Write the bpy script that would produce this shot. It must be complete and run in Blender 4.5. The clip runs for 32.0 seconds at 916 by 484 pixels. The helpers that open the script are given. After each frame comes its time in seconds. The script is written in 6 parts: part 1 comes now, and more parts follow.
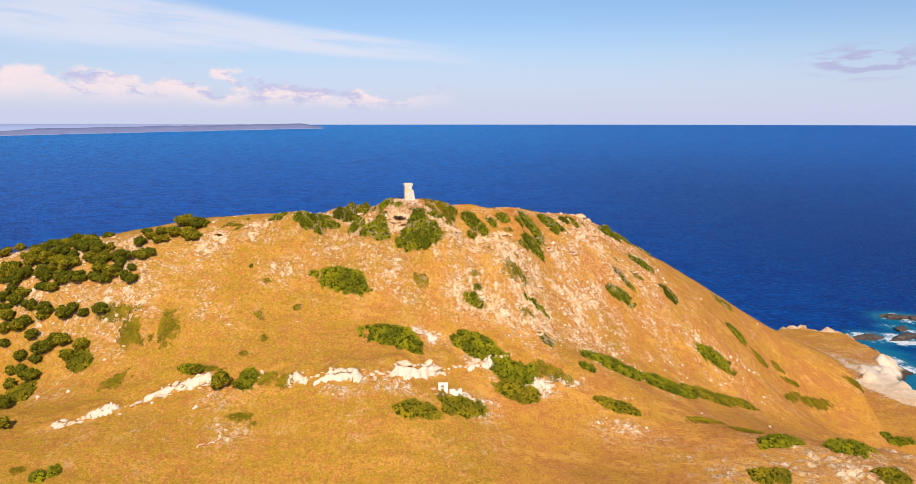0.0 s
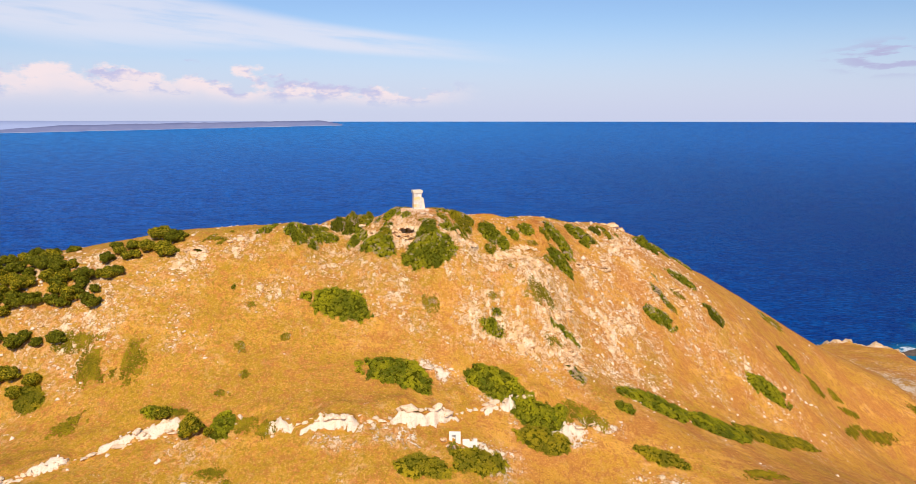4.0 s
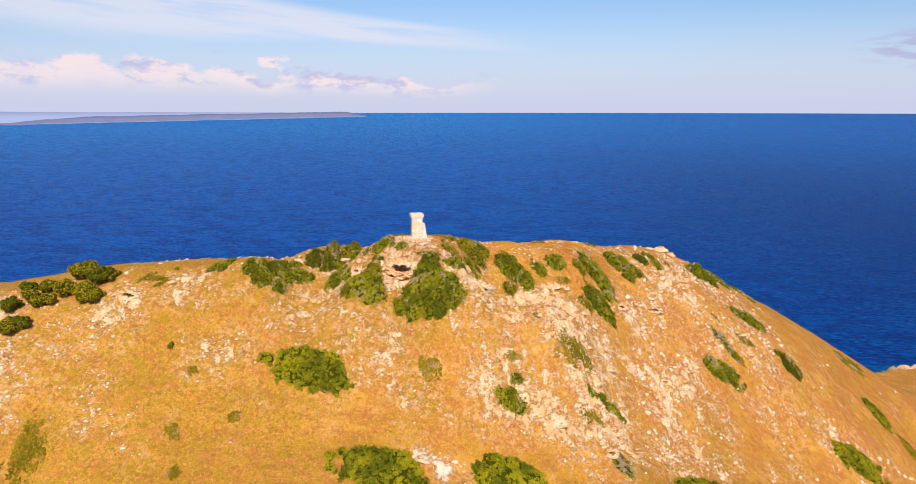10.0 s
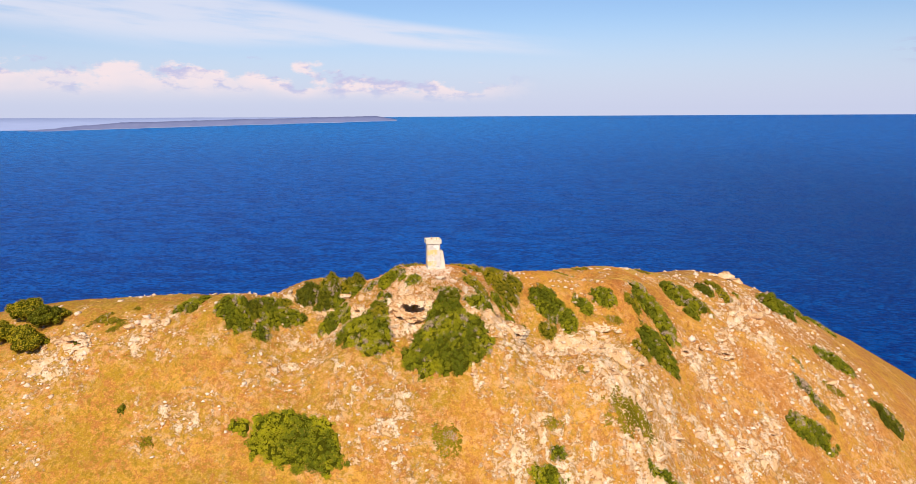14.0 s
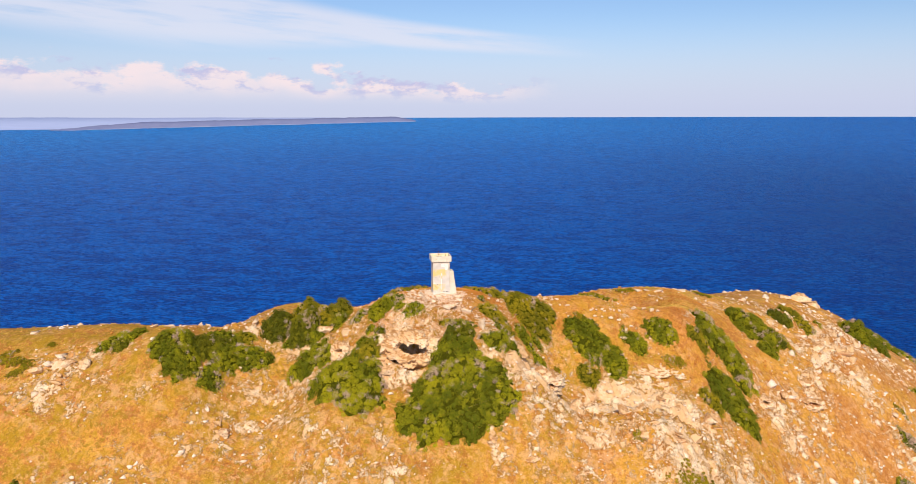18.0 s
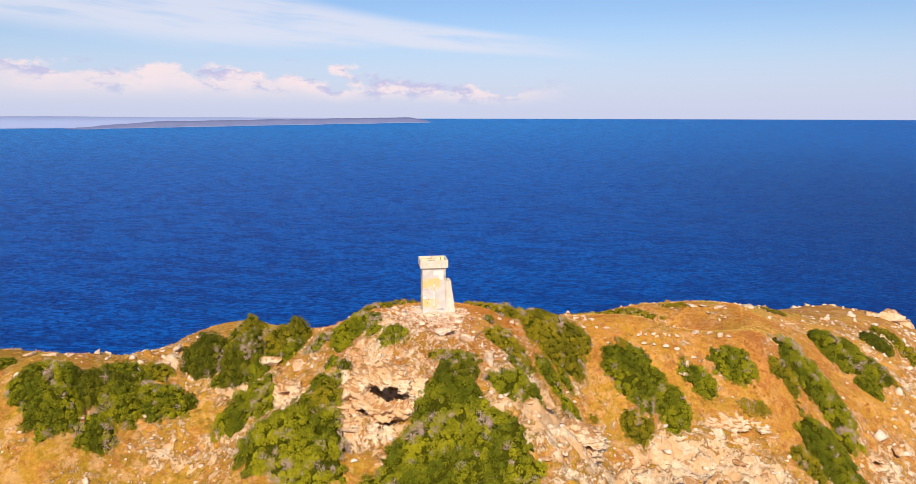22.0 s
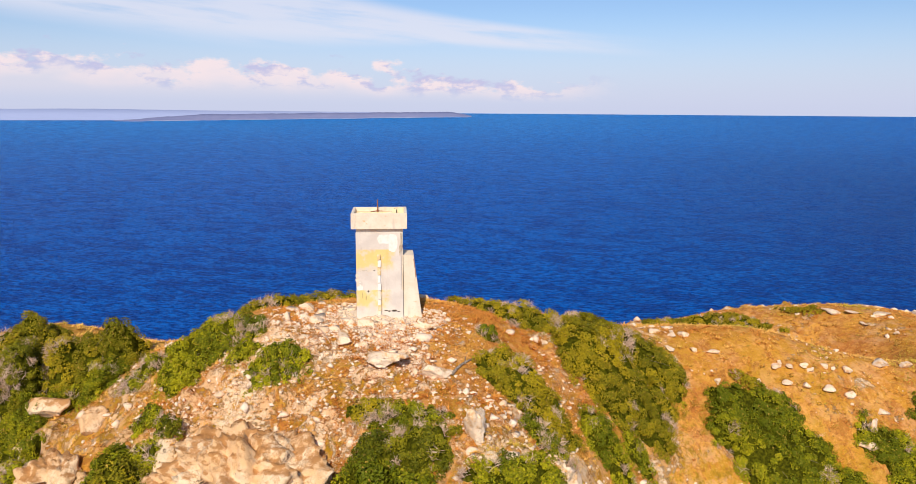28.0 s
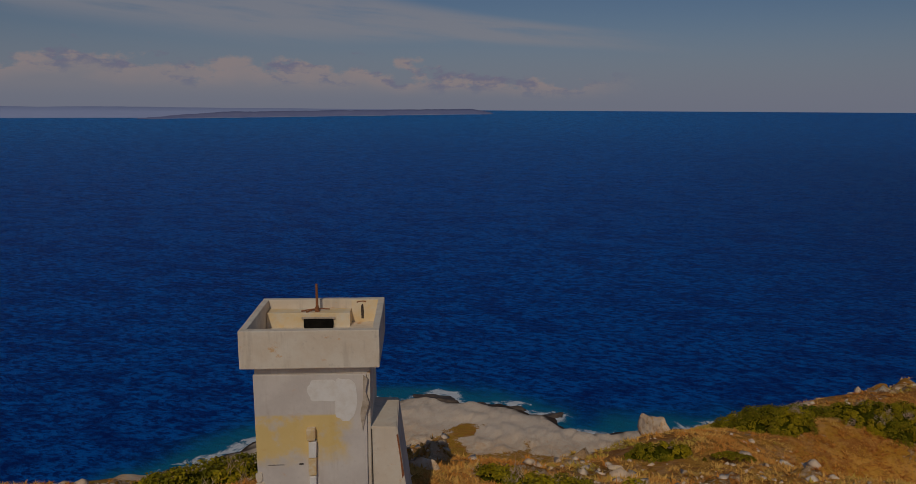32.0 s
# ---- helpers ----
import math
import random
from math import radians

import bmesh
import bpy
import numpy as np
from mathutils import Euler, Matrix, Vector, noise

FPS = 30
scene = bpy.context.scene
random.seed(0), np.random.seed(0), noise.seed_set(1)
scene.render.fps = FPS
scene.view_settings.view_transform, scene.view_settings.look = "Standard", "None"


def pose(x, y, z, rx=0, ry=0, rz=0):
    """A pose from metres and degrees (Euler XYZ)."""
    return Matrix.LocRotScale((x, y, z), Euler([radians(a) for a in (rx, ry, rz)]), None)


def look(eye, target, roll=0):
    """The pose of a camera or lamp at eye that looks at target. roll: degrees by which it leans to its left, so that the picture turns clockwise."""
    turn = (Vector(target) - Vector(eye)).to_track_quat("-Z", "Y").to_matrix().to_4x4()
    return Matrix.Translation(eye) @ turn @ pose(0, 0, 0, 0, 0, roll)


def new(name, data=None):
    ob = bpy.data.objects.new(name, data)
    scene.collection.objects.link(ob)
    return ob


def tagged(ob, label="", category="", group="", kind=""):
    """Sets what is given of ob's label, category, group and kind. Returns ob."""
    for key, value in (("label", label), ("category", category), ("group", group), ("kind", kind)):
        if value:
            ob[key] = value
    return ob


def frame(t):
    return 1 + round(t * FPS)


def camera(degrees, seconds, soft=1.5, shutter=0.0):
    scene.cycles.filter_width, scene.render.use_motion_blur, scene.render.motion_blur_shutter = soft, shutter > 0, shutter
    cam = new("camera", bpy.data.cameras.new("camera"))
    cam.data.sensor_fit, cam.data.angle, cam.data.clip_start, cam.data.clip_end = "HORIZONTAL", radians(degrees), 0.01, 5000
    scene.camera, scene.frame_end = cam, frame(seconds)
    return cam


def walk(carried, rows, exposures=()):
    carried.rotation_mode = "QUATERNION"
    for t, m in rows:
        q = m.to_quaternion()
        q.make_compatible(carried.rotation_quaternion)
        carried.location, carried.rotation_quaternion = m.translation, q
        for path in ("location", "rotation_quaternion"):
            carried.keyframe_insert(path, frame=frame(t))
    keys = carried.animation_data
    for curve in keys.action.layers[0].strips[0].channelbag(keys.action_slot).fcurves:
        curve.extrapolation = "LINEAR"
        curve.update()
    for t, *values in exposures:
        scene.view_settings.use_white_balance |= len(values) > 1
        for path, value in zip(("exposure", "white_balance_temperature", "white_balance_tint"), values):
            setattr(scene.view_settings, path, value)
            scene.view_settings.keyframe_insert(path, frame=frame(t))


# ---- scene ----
# ---- camera ----
cam = camera(66.0, 32.0, 0.5)
PATH = [
    (0, (0.344, 0.123, 79.915), (0.329, 2.094, 79.575), 0.0),
    (0.5, (0.426, 4.004, 80.247), (0.409, 5.975, 79.905), 0.1),
    (1, (0.478, 7.736, 80.354), (0.459, 9.707, 80.012), 0.1),
    (1.5, (0.517, 11.375, 80.328), (0.491, 13.346, 79.987), 0.1),
    (2, (0.552, 14.963, 80.241), (0.519, 16.933, 79.899), 0.1),
    (2.5, (0.593, 18.527, 80.142), (0.551, 20.497, 79.799), 0.0),
    (3, (0.646, 22.087, 80.065), (0.593, 24.057, 79.721), 0.0),
    (3.5, (0.713, 25.654, 80.032), (0.652, 27.623, 79.686), -0.0),
    (5.5, (1.143, 40.056, 80.465), (1.051, 42.022, 80.112), -0.0),
    (6, (1.28, 43.683, 80.695), (1.18, 45.649, 80.341), 0.0),
    (6.5, (1.421, 47.316, 80.953), (1.314, 49.281, 80.598), 0.0),
    (7, (1.561, 50.95, 81.229), (1.449, 52.915, 80.872), 0.0),
    (7.5, (1.696, 54.583, 81.509), (1.578, 56.547, 81.151), 0.0),
    (8, (1.819, 58.213, 81.783), (1.696, 60.176, 81.423), 0.0),
    (8.5, (1.925, 61.838, 82.041), (1.799, 63.8, 81.677), 0.0),
    (9, (2.011, 65.457, 82.273), (1.882, 67.419, 81.906), 0.0),
    (9.5, (2.071, 69.07, 82.471), (1.939, 71.031, 82.101), 0.0),
    (10, (2.101, 72.678, 82.63), (1.965, 74.638, 82.257), -0.0),
    (10.5, (2.098, 76.281, 82.744), (1.958, 78.24, 82.369), -0.1),
    (11, (2.061, 79.879, 82.812), (1.914, 81.838, 82.436), -0.1),
    (11.5, (1.986, 83.473, 82.831), (1.832, 85.432, 82.455), -0.1),
    (12, (1.873, 87.064, 82.801), (1.71, 89.023, 82.428), -0.1),
    (12.5, (1.723, 90.653, 82.722), (1.547, 92.61, 82.352), -0.2),
    (13, (1.535, 94.238, 82.595), (1.344, 96.195, 82.228), -0.3),
    (13.5, (1.312, 97.82, 82.423), (1.104, 99.775, 82.059), -0.3),
    (14, (1.055, 101.396, 82.208), (0.831, 103.35, 81.845), -0.4),
    (14.5, (0.769, 104.967, 81.952), (0.53, 106.919, 81.59), -0.4),
    (16.5, (-0.592, 119.128, 80.565), (-0.855, 121.077, 80.206), -0.3),
    (17, (-0.961, 122.619, 80.137), (-1.229, 124.568, 79.778), -0.3),
    (17.5, (-1.331, 126.083, 79.678), (-1.603, 128.031, 79.319), -0.2),
    (18, (-1.697, 129.513, 79.19), (-1.973, 131.461, 78.831), -0.2),
    (18.5, (-2.054, 132.906, 78.671), (-2.334, 134.854, 78.312), -0.1),
    (19, (-2.395, 136.258, 78.122), (-2.68, 138.205, 77.762), 0.0),
    (19.5, (-2.719, 139.563, 77.541), (-3.007, 141.51, 77.182), 0.1),
    (20, (-3.019, 142.819, 76.93), (-3.312, 144.765, 76.57), 0.1),
    (20.5, (-3.295, 146.023, 76.287), (-3.593, 147.968, 75.927), 0.1),
    (21, (-3.543, 149.172, 75.612), (-3.846, 151.116, 75.254), 0.1),
    (21.5, (-3.763, 152.266, 74.907), (-4.072, 154.209, 74.55), 0.1),
    (22, (-3.956, 155.303, 74.172), (-4.271, 157.246, 73.818), 0.1),
    (22.5, (-4.122, 158.285, 73.411), (-4.443, 160.227, 73.058), 0.1),
    (23, (-4.265, 161.213, 72.626), (-4.592, 163.155, 72.274), 0.0),
    (23.5, (-4.388, 164.091, 71.822), (-4.723, 166.031, 71.471), -0.0),
    (24, (-4.497, 166.921, 71.007), (-4.839, 168.86, 70.655), -0.0),
    (24.5, (-4.598, 169.708, 70.188), (-4.947, 171.646, 69.835), -0.0),
    (26.5, (-5.093, 180.533, 67.086), (-5.484, 182.462, 66.727), 0.3),
    (27, (-5.288, 183.185, 66.419), (-5.69, 185.11, 66.056), 0.4),
    (27.5, (-5.531, 185.823, 65.822), (-5.946, 187.746, 65.457), 0.5),
    (28, (-5.833, 188.45, 65.309), (-6.26, 190.37, 64.944), 0.4),
    (28.5, (-6.203, 191.066, 64.893), (-6.636, 192.985, 64.531), 0.4),
    (29, (-6.646, 193.668, 64.582), (-7.091, 195.584, 64.224), 0.3),
    (29.5, (-7.168, 196.249, 64.381), (-7.624, 198.164, 64.028), 0.2),
    (30, (-7.77, 198.801, 64.289), (-8.238, 200.713, 63.935), 0.2),
    (30.5, (-8.449, 201.308, 64.297), (-8.921, 203.219, 63.945), 0.3),
    (31, (-9.197, 203.751, 64.387), (-9.68, 205.658, 64.028), 0.4),
    (31.5, (-10.0, 206.104, 64.527), (-10.479, 208.011, 64.162), 0.5),
    (32, (-10.836, 208.336, 64.669), (-11.319, 210.241, 64.296), 0.3),
]
# the picture fades towards black at the very end
FADE = [(0, 0.0), (30.9, 0.0), (31.1, -0.15), (31.5, -1.0), (32.0, -2.05)]
walk(cam, [(t, look(eye, target, roll)) for t, eye, target, roll in PATH], FADE)

# ---- light: low haze, a warm sun high in the south ----
SUN_AZ, SUN_EL = 174.0, 40.0          # compass-like bearing from +y, clockwise, and height, in degrees
sun_way = Vector((math.sin(radians(SUN_AZ)) * math.cos(radians(SUN_EL)), math.cos(radians(SUN_AZ)) * math.cos(radians(SUN_EL)), math.sin(radians(SUN_EL))))
sun = new("sun", bpy.data.lights.new("sun", "SUN"))
sun.data.energy, sun.data.angle, sun.data.color = 4.4, radians(0.5), (1.0, 0.90, 0.74)
sun.matrix_world = look(Vector((0, 0, 200)), Vector((0, 0, 200)) - sun_way)

world = bpy.data.worlds.new("sky")
scene.world = world
world.use_nodes = True


class Nodes:
    """A short way to write node trees."""

    def __init__(self, tree):
        self.tree = tree
        tree.nodes.clear()

    def add(self, kind, ins=None, **props):
        n = self.tree.nodes.new(kind)
        for key, value in props.items():
            if key == "operation":
                n.operation = value
            elif key == "blend_type":
                n.blend_type = value
            elif key == "data_type":
                n.data_type = value
            elif key == "attribute_name":
                n.attribute_name = value
            elif key == "feature":
                n.feature = value
            elif key == "noise_type":
                n.noise_type = value
            elif key == "wave_type":
                n.wave_type = value
            elif key == "clamp":
                n.clamp = value
        for key, value in (ins or {}).items():
            self.put(n.inputs[key], value)
        return n

    def put(self, socket, value):
        if isinstance(value, bpy.types.NodeSocket):
            self.tree.links.new(value, socket)
        else:
            socket.default_value = value

    def math(self, op, a, b=0.0, c=0.0):
        return self.add("ShaderNodeMath", {0: a, 1: b, 2: c}, operation=op).outputs[0]

    def mix(self, f, a, b, how="MIX"):
        n = self.add("ShaderNodeMix", {}, data_type="RGBA", blend_type=how)
        self.put(n.inputs[0], f), self.put(n.inputs[6], a), self.put(n.inputs[7], b)
        return n.outputs[2]

    def ramp(self, f, lo, hi, out_lo=0.0, out_hi=1.0):
        n = self.add("ShaderNodeMapRange", {0: f, 1: lo, 2: hi, 3: out_lo, 4: out_hi})
        n.interpolation_type = "SMOOTHSTEP"
        return n.outputs[0]

    def noise(self, vec, scale, detail=4.0, rough=0.55, dist=0.0):
        return self.add("ShaderNodeTexNoise", {"Vector": vec, "Scale": scale, "Detail": detail, "Roughness": rough, "Distortion": dist}).outputs[0]

    def voro(self, vec, scale, feature="F1"):
        return self.add("ShaderNodeTexVoronoi", {"Vector": vec, "Scale": scale}, feature=feature).outputs[0]


def rgb(r, g, b):
    return (r, g, b, 1.0)


def build_sky():
    k = Nodes(world.node_tree)
    way = k.add("ShaderNodeTexCoord").outputs["Generated"]
    sep = k.add("ShaderNodeSeparateXYZ", {0: way})
    up = k.math("MAXIMUM", sep.outputs[2], 0.004)
    flat = k.add("ShaderNodeCombineXYZ", {0: sep.outputs[0], 1: sep.outputs[1], 2: up}).outputs[0]
    sky = k.add("ShaderNodeTexSky")
    sky.sky_type = "NISHITA"
    sky.sun_disc = False
    k.put(sky.inputs[0], flat)
    sky.sun_elevation, sky.sun_rotation = radians(SUN_EL), radians(SUN_AZ)
    sky.air_density, sky.dust_density, sky.ozone_density = 1.0, 0.6, 2.2
    az = k.math("ARCTAN2", sep.outputs[0], sep.outputs[1])
    deg = k.math("MULTIPLY", az, 57.2958)
    el = k.math("MULTIPLY", k.math("ARCSINE", sep.outputs[2]), 57.2958)
    base = k.mix(1.0, sky.outputs[0], rgb(*SKY_TINT), "MULTIPLY")
    # thin lilac haze near the horizon
    haze = k.ramp(el, 0.0, 8.0, 0.85, 0.0)
    base = k.mix(haze, base, rgb(*HAZE))
    # cumulus band low over the sea
    cv = k.add("ShaderNodeCombineXYZ", {0: deg, 1: k.math("MULTIPLY", el, 2.0), 2: 3.0}).outputs[0]
    wob = k.noise(cv, 0.40, 7.0, 0.60)
    big = k.noise(cv, 0.17, 3.0, 0.5)
    top = k.math("ADD", k.ramp(deg, -3.0, -38.0, 2.3, 4.0), k.math("MULTIPLY", k.math("SUBTRACT", big, 0.5), 5.0))
    edge = k.math("SUBTRACT", top, el)
    body = k.math("ADD", k.math("MULTIPLY", edge, 0.7), k.math("MULTIPLY", k.math("SUBTRACT", wob, 0.5), 3.4))
    puff = k.math("MULTIPLY", k.ramp(body, 0.0, 0.6), k.ramp(edge, 2.6, 0.4, 0.30, 1.0))
    puff = k.math("MULTIPLY", puff, k.ramp(el, 0.5, 1.9))
    puff = k.math("MULTIPLY", puff, k.ramp(deg, 1.0, -8.0))
    shade = k.ramp(k.noise(cv, 0.30, 5.0, 0.6), 0.58, 0.47)
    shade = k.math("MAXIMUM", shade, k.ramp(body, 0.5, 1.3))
    tone = k.mix(shade, rgb(*CLOUD_SHADE), rgb(*CLOUD_LIT))
    base = k.mix(k.math("MULTIPLY", puff, 0.92), base, tone)
    # a long veil of high cloud
    vv = k.add("ShaderNodeCombineXYZ", {0: k.math("MULTIPLY", deg, 0.12), 1: k.math("ADD", el, k.math("MULTIPLY", deg, 0.085)), 2: 9.0}).outputs[0]
    veil = k.noise(vv, 0.8, 5.0, 0.55)
    mid = k.math("ADD", 5.0, k.math("MULTIPLY", deg, -0.085))
    band = k.math("MULTIPLY", k.math("ABSOLUTE", k.math("SUBTRACT", el, mid)), k.ramp(deg, 4.0, -30.0, 2.2, 0.62))
    thick = k.ramp(band, 0.8, 2.0, 1.0, 0.0)
    veil = k.math("MULTIPLY", k.ramp(veil, 0.22, 0.56), thick)
    veil = k.math("MULTIPLY", veil, k.ramp(deg, 5.0, -9.0))
    base = k.mix(k.math("MULTIPLY", veil, 0.75), base, rgb(*VEIL))
    # small grey clouds over the open sea
    sv = k.add("ShaderNodeCombineXYZ", {0: k.math("MULTIPLY", deg, 0.5), 1: k.math("MULTIPLY", el, 2.2), 2: 21.0}).outputs[0]
    spot = k.ramp(k.noise(sv, 0.62, 4.0, 0.55), 0.46, 0.56)
    near = k.add("ShaderNodeCombineXYZ", {0: k.math("MULTIPLY", k.math("SUBTRACT", deg, 29.0), 0.30), 1: k.math("SUBTRACT", el, 4.0), 2: 0.0}).outputs[0]
    ring = k.ramp(k.add("ShaderNodeVectorMath", {0: near}, operation="LENGTH").outputs["Value"], 0.5, 1.6, 1.0, 0.0)
    base = k.mix(k.math("MULTIPLY", k.math("MULTIPLY", spot, ring), 0.9), base, rgb(4.7, 4.8, 7.2))
    bg = k.add("ShaderNodeBackground", {0: base, 1: SKY_STRENGTH})
    out = k.add("ShaderNodeOutputWorld")
    k.tree.links.new(bg.outputs[0], out.inputs[0])


SKY_STRENGTH = 0.10
SKY_TINT = (0.90, 0.99, 1.20)
HAZE, CLOUD_LIT, CLOUD_SHADE, VEIL = (6.2, 6.6, 8.8), (9.6, 8.0, 8.2), (5.6, 5.5, 7.9), (7.9, 7.9, 9.0)
build_sky()

# ---- materials ----
def material(name, build, rough=0.8, spec=0.3):
    m = bpy.data.materials.new(name)
    m.use_nodes = True
    k = Nodes(m.node_tree)
    b = k.add("ShaderNodeBsdfPrincipled", {"Roughness": rough, "Specular IOR Level": spec})
    out = k.add("ShaderNodeOutputMaterial")
    k.tree.links.new(b.outputs[0], out.inputs[0])
    build(k, b)
    return m


def where(k, which="Object"):
    return k.add("ShaderNodeTexCoord").outputs[which]


def relief(k, b, height, strength, distance):
    n = k.add("ShaderNodeBump", {"Strength": strength, "Distance": distance, "Height": height})
    k.tree.links.new(n.outputs[0], b.inputs["Normal"])


def rock_tone(k, p):
    fine = k.noise(p, 3.2, 9.0, 0.72)
    wide = k.noise(p, 0.45, 5.0, 0.62)
    tone = k.mix(k.ramp(wide, 0.42, 0.62), rgb(0.76, 0.46, 0.225), rgb(0.88, 0.66, 0.43))
    tone = k.mix(k.ramp(fine, 0.52, 0.64, 0.0, 0.6), tone, rgb(0.52, 0.26, 0.105))
    wob = k.add("ShaderNodeVectorMath", {0: p, 1: k.add("ShaderNodeTexNoise", {"Vector": p, "Scale": 1.6, "Detail": 6.0, "Roughness": 0.7}).outputs["Color"]}, operation="ADD").outputs[0]
    crack = k.ramp(k.voro(wob, 0.9, "DISTANCE_TO_EDGE"), 0.0, 0.05, 0.45, 0.0)
    tone = k.mix(k.math("MULTIPLY", crack, k.ramp(wide, 0.40, 0.60)), tone, rgb(0.20, 0.12, 0.065))
    # dark spots: the shade of undercut pockets put into the colour
    pit_shade = k.math("MULTIPLY", k.ramp(k.voro(wob, 1.7), 0.08, 0.20, 0.85, 0.0), k.ramp(wide, 0.45, 0.56))
    return k.mix(pit_shade, tone, rgb(0.17, 0.10, 0.055)), fine


def ground_build(k, b):
    p = where(k)
    rock = k.add("ShaderNodeAttribute", attribute_name="rock").outputs["Fac"]
    lush = k.add("ShaderNodeAttribute", attribute_name="lush").outputs["Fac"]
    wet = k.add("ShaderNodeAttribute", attribute_name="wet").outputs["Fac"]
    wide = k.noise(p, 0.07, 5.0, 0.66, 0.4)
    mid = k.noise(p, 0.55, 8.0, 0.74, 0.3)
    fine = k.noise(p, 4.2, 7.0, 0.80)
    tuft = k.noise(p, 1.7, 9.0, 0.80)
    clump = k.noise(p, 1.1, 5.0, 0.70, 0.5)
    # grass that lies in long drifts along the slope
    drift = k.noise(k.add("ShaderNodeMapping", {"Vector": p, "Rotation": (0, 0, 0.12), "Scale": (0.30, 1.0, 1.0)}).outputs[0], 0.16, 8.0, 0.70, 0.5)
    g = k.mix(k.ramp(wide, 0.42, 0.56), rgb(0.51, 0.194, 0.040), rgb(0.55, 0.256, 0.030))
    g = k.mix(k.ramp(drift, 0.51, 0.61, 0.0, 0.8), g, rgb(0.72, 0.35, 0.060))
    g = k.mix(k.math("MULTIPLY", k.ramp(lush, 0.2, 0.7), k.ramp(drift, 0.50, 0.42, 0.0, 0.75)), g, rgb(0.34, 0.190, 0.015))
    g = k.mix(k.ramp(mid, 0.50, 0.58, 0.0, 0.75), g, rgb(0.40, 0.140, 0.034))
    g = k.mix(k.math("MULTIPLY", lush, k.ramp(mid, 0.54, 0.44, 0.0, 0.9)), g, rgb(0.41, 0.228, 0.015))
    g = k.mix(k.math("MULTIPLY", k.ramp(lush, 0.30, 0.85), k.ramp(clump, 0.50, 0.60, 0.0, 0.95)), g, rgb(0.30, 0.170, 0.014))
    g = k.mix(k.ramp(tuft, 0.50, 0.60, 0.0, 0.5), g, rgb(0.76, 0.38, 0.095))
    # pink-grey straw where the turf is thin
    g = k.mix(k.math("MULTIPLY", k.ramp(rock, 0.10, 0.40), k.ramp(k.noise(p, 0.9, 8.0, 0.72, 0.4), 0.48, 0.58, 0.0, 0.6)), g, rgb(0.74, 0.41, 0.185))
    g = k.mix(k.ramp(clump, 0.44, 0.36, 0.0, 0.6), g, rgb(0.30, 0.105, 0.026))
    g = k.mix(k.ramp(fine, 0.53, 0.64, 0.0, 0.55), g, rgb(0.26, 0.085, 0.022))
    g = k.mix(k.ramp(fine, 0.45, 0.37, 0.0, 0.35), g, rgb(0.78, 0.44, 0.14))
    r, rf = rock_tone(k, p)
    pale = k.add("ShaderNodeAttribute", attribute_name="pale").outputs["Fac"]
    r = k.mix(k.math("MULTIPLY", pale, k.ramp(rf, 0.68, 0.46, 0.25, 0.92)), r, rgb(0.84, 0.69, 0.54))
    # ragged stone breaking through the turf: broad ribs, then crumbs
    rib = k.noise(p, 0.60, 11.0, 0.73, 0.6)
    crumb = k.noise(p, 2.3, 8.0, 0.74, 0.4)
    cut = k.math("ADD", rock, k.math("MULTIPLY", k.math("SUBTRACT", rib, 0.5), 1.9))
    cut = k.math("ADD", cut, k.math("MULTIPLY", k.math("SUBTRACT", crumb, 0.5), 1.1))
    f = k.ramp(cut, 0.50, 0.60)
    field = k.noise(p, 0.17, 5.0, 0.70)
    bits = k.math("ADD", crumb, k.math("MULTIPLY", k.math("SUBTRACT", field, 0.5), 0.5))
    bits = k.math("ADD", bits, k.math("MULTIPLY", rock, 0.12))
    bits = k.math("MULTIPLY", k.ramp(bits, 0.672, 0.72), k.ramp(lush, 0.55, 1.0, 0.9, 0.3))
    f = k.math("MAXIMUM", f, bits)
    tone = k.mix(f, g, r)
    k.put(b.inputs["Base Color"], k.mix(wet, tone, rgb(0.075, 0.050, 0.036)))
    h = k.math("ADD", k.math("MULTIPLY", tuft, 1.0), k.math("MULTIPLY", fine, 0.6))
    h = k.math("ADD", h, k.math("MULTIPLY", clump, 0.9))
    h = k.math("ADD", h, k.math("MULTIPLY", f, k.math("ADD", 0.35, k.math("MULTIPLY", rf, 1.8))))
    relief(k, b, h, 0.8, 0.10)


def rock_build(k, b):
    p = where(k)
    tone, fine = rock_tone(k, p)
    rnd = k.add("ShaderNodeObjectInfo").outputs["Random"]
    tone = k.mix(k.math("MULTIPLY", rnd, 0.4), tone, rgb(0.74, 0.50, 0.30))
    # soil and dry moss lie on the ledges
    level = k.add("ShaderNodeSeparateXYZ", {0: k.add("ShaderNodeNewGeometry").outputs["Normal"]}).outputs[2]
    soil = k.math("ADD", level, k.math("MULTIPLY", k.math("SUBTRACT", k.noise(p, 1.4, 8.0, 0.72), 0.5), 2.4))
    tone = k.mix(k.ramp(soil, 0.70, 1.0, 0.0, 0.85), tone, rgb(0.46, 0.20, 0.055))
    k.put(b.inputs["Base Color"], tone)
    relief(k, b, k.math("ADD", k.math("MULTIPLY", fine, 1.6), k.noise(p, 1.3, 9.0, 0.75, 0.5)), 0.8, 0.07)


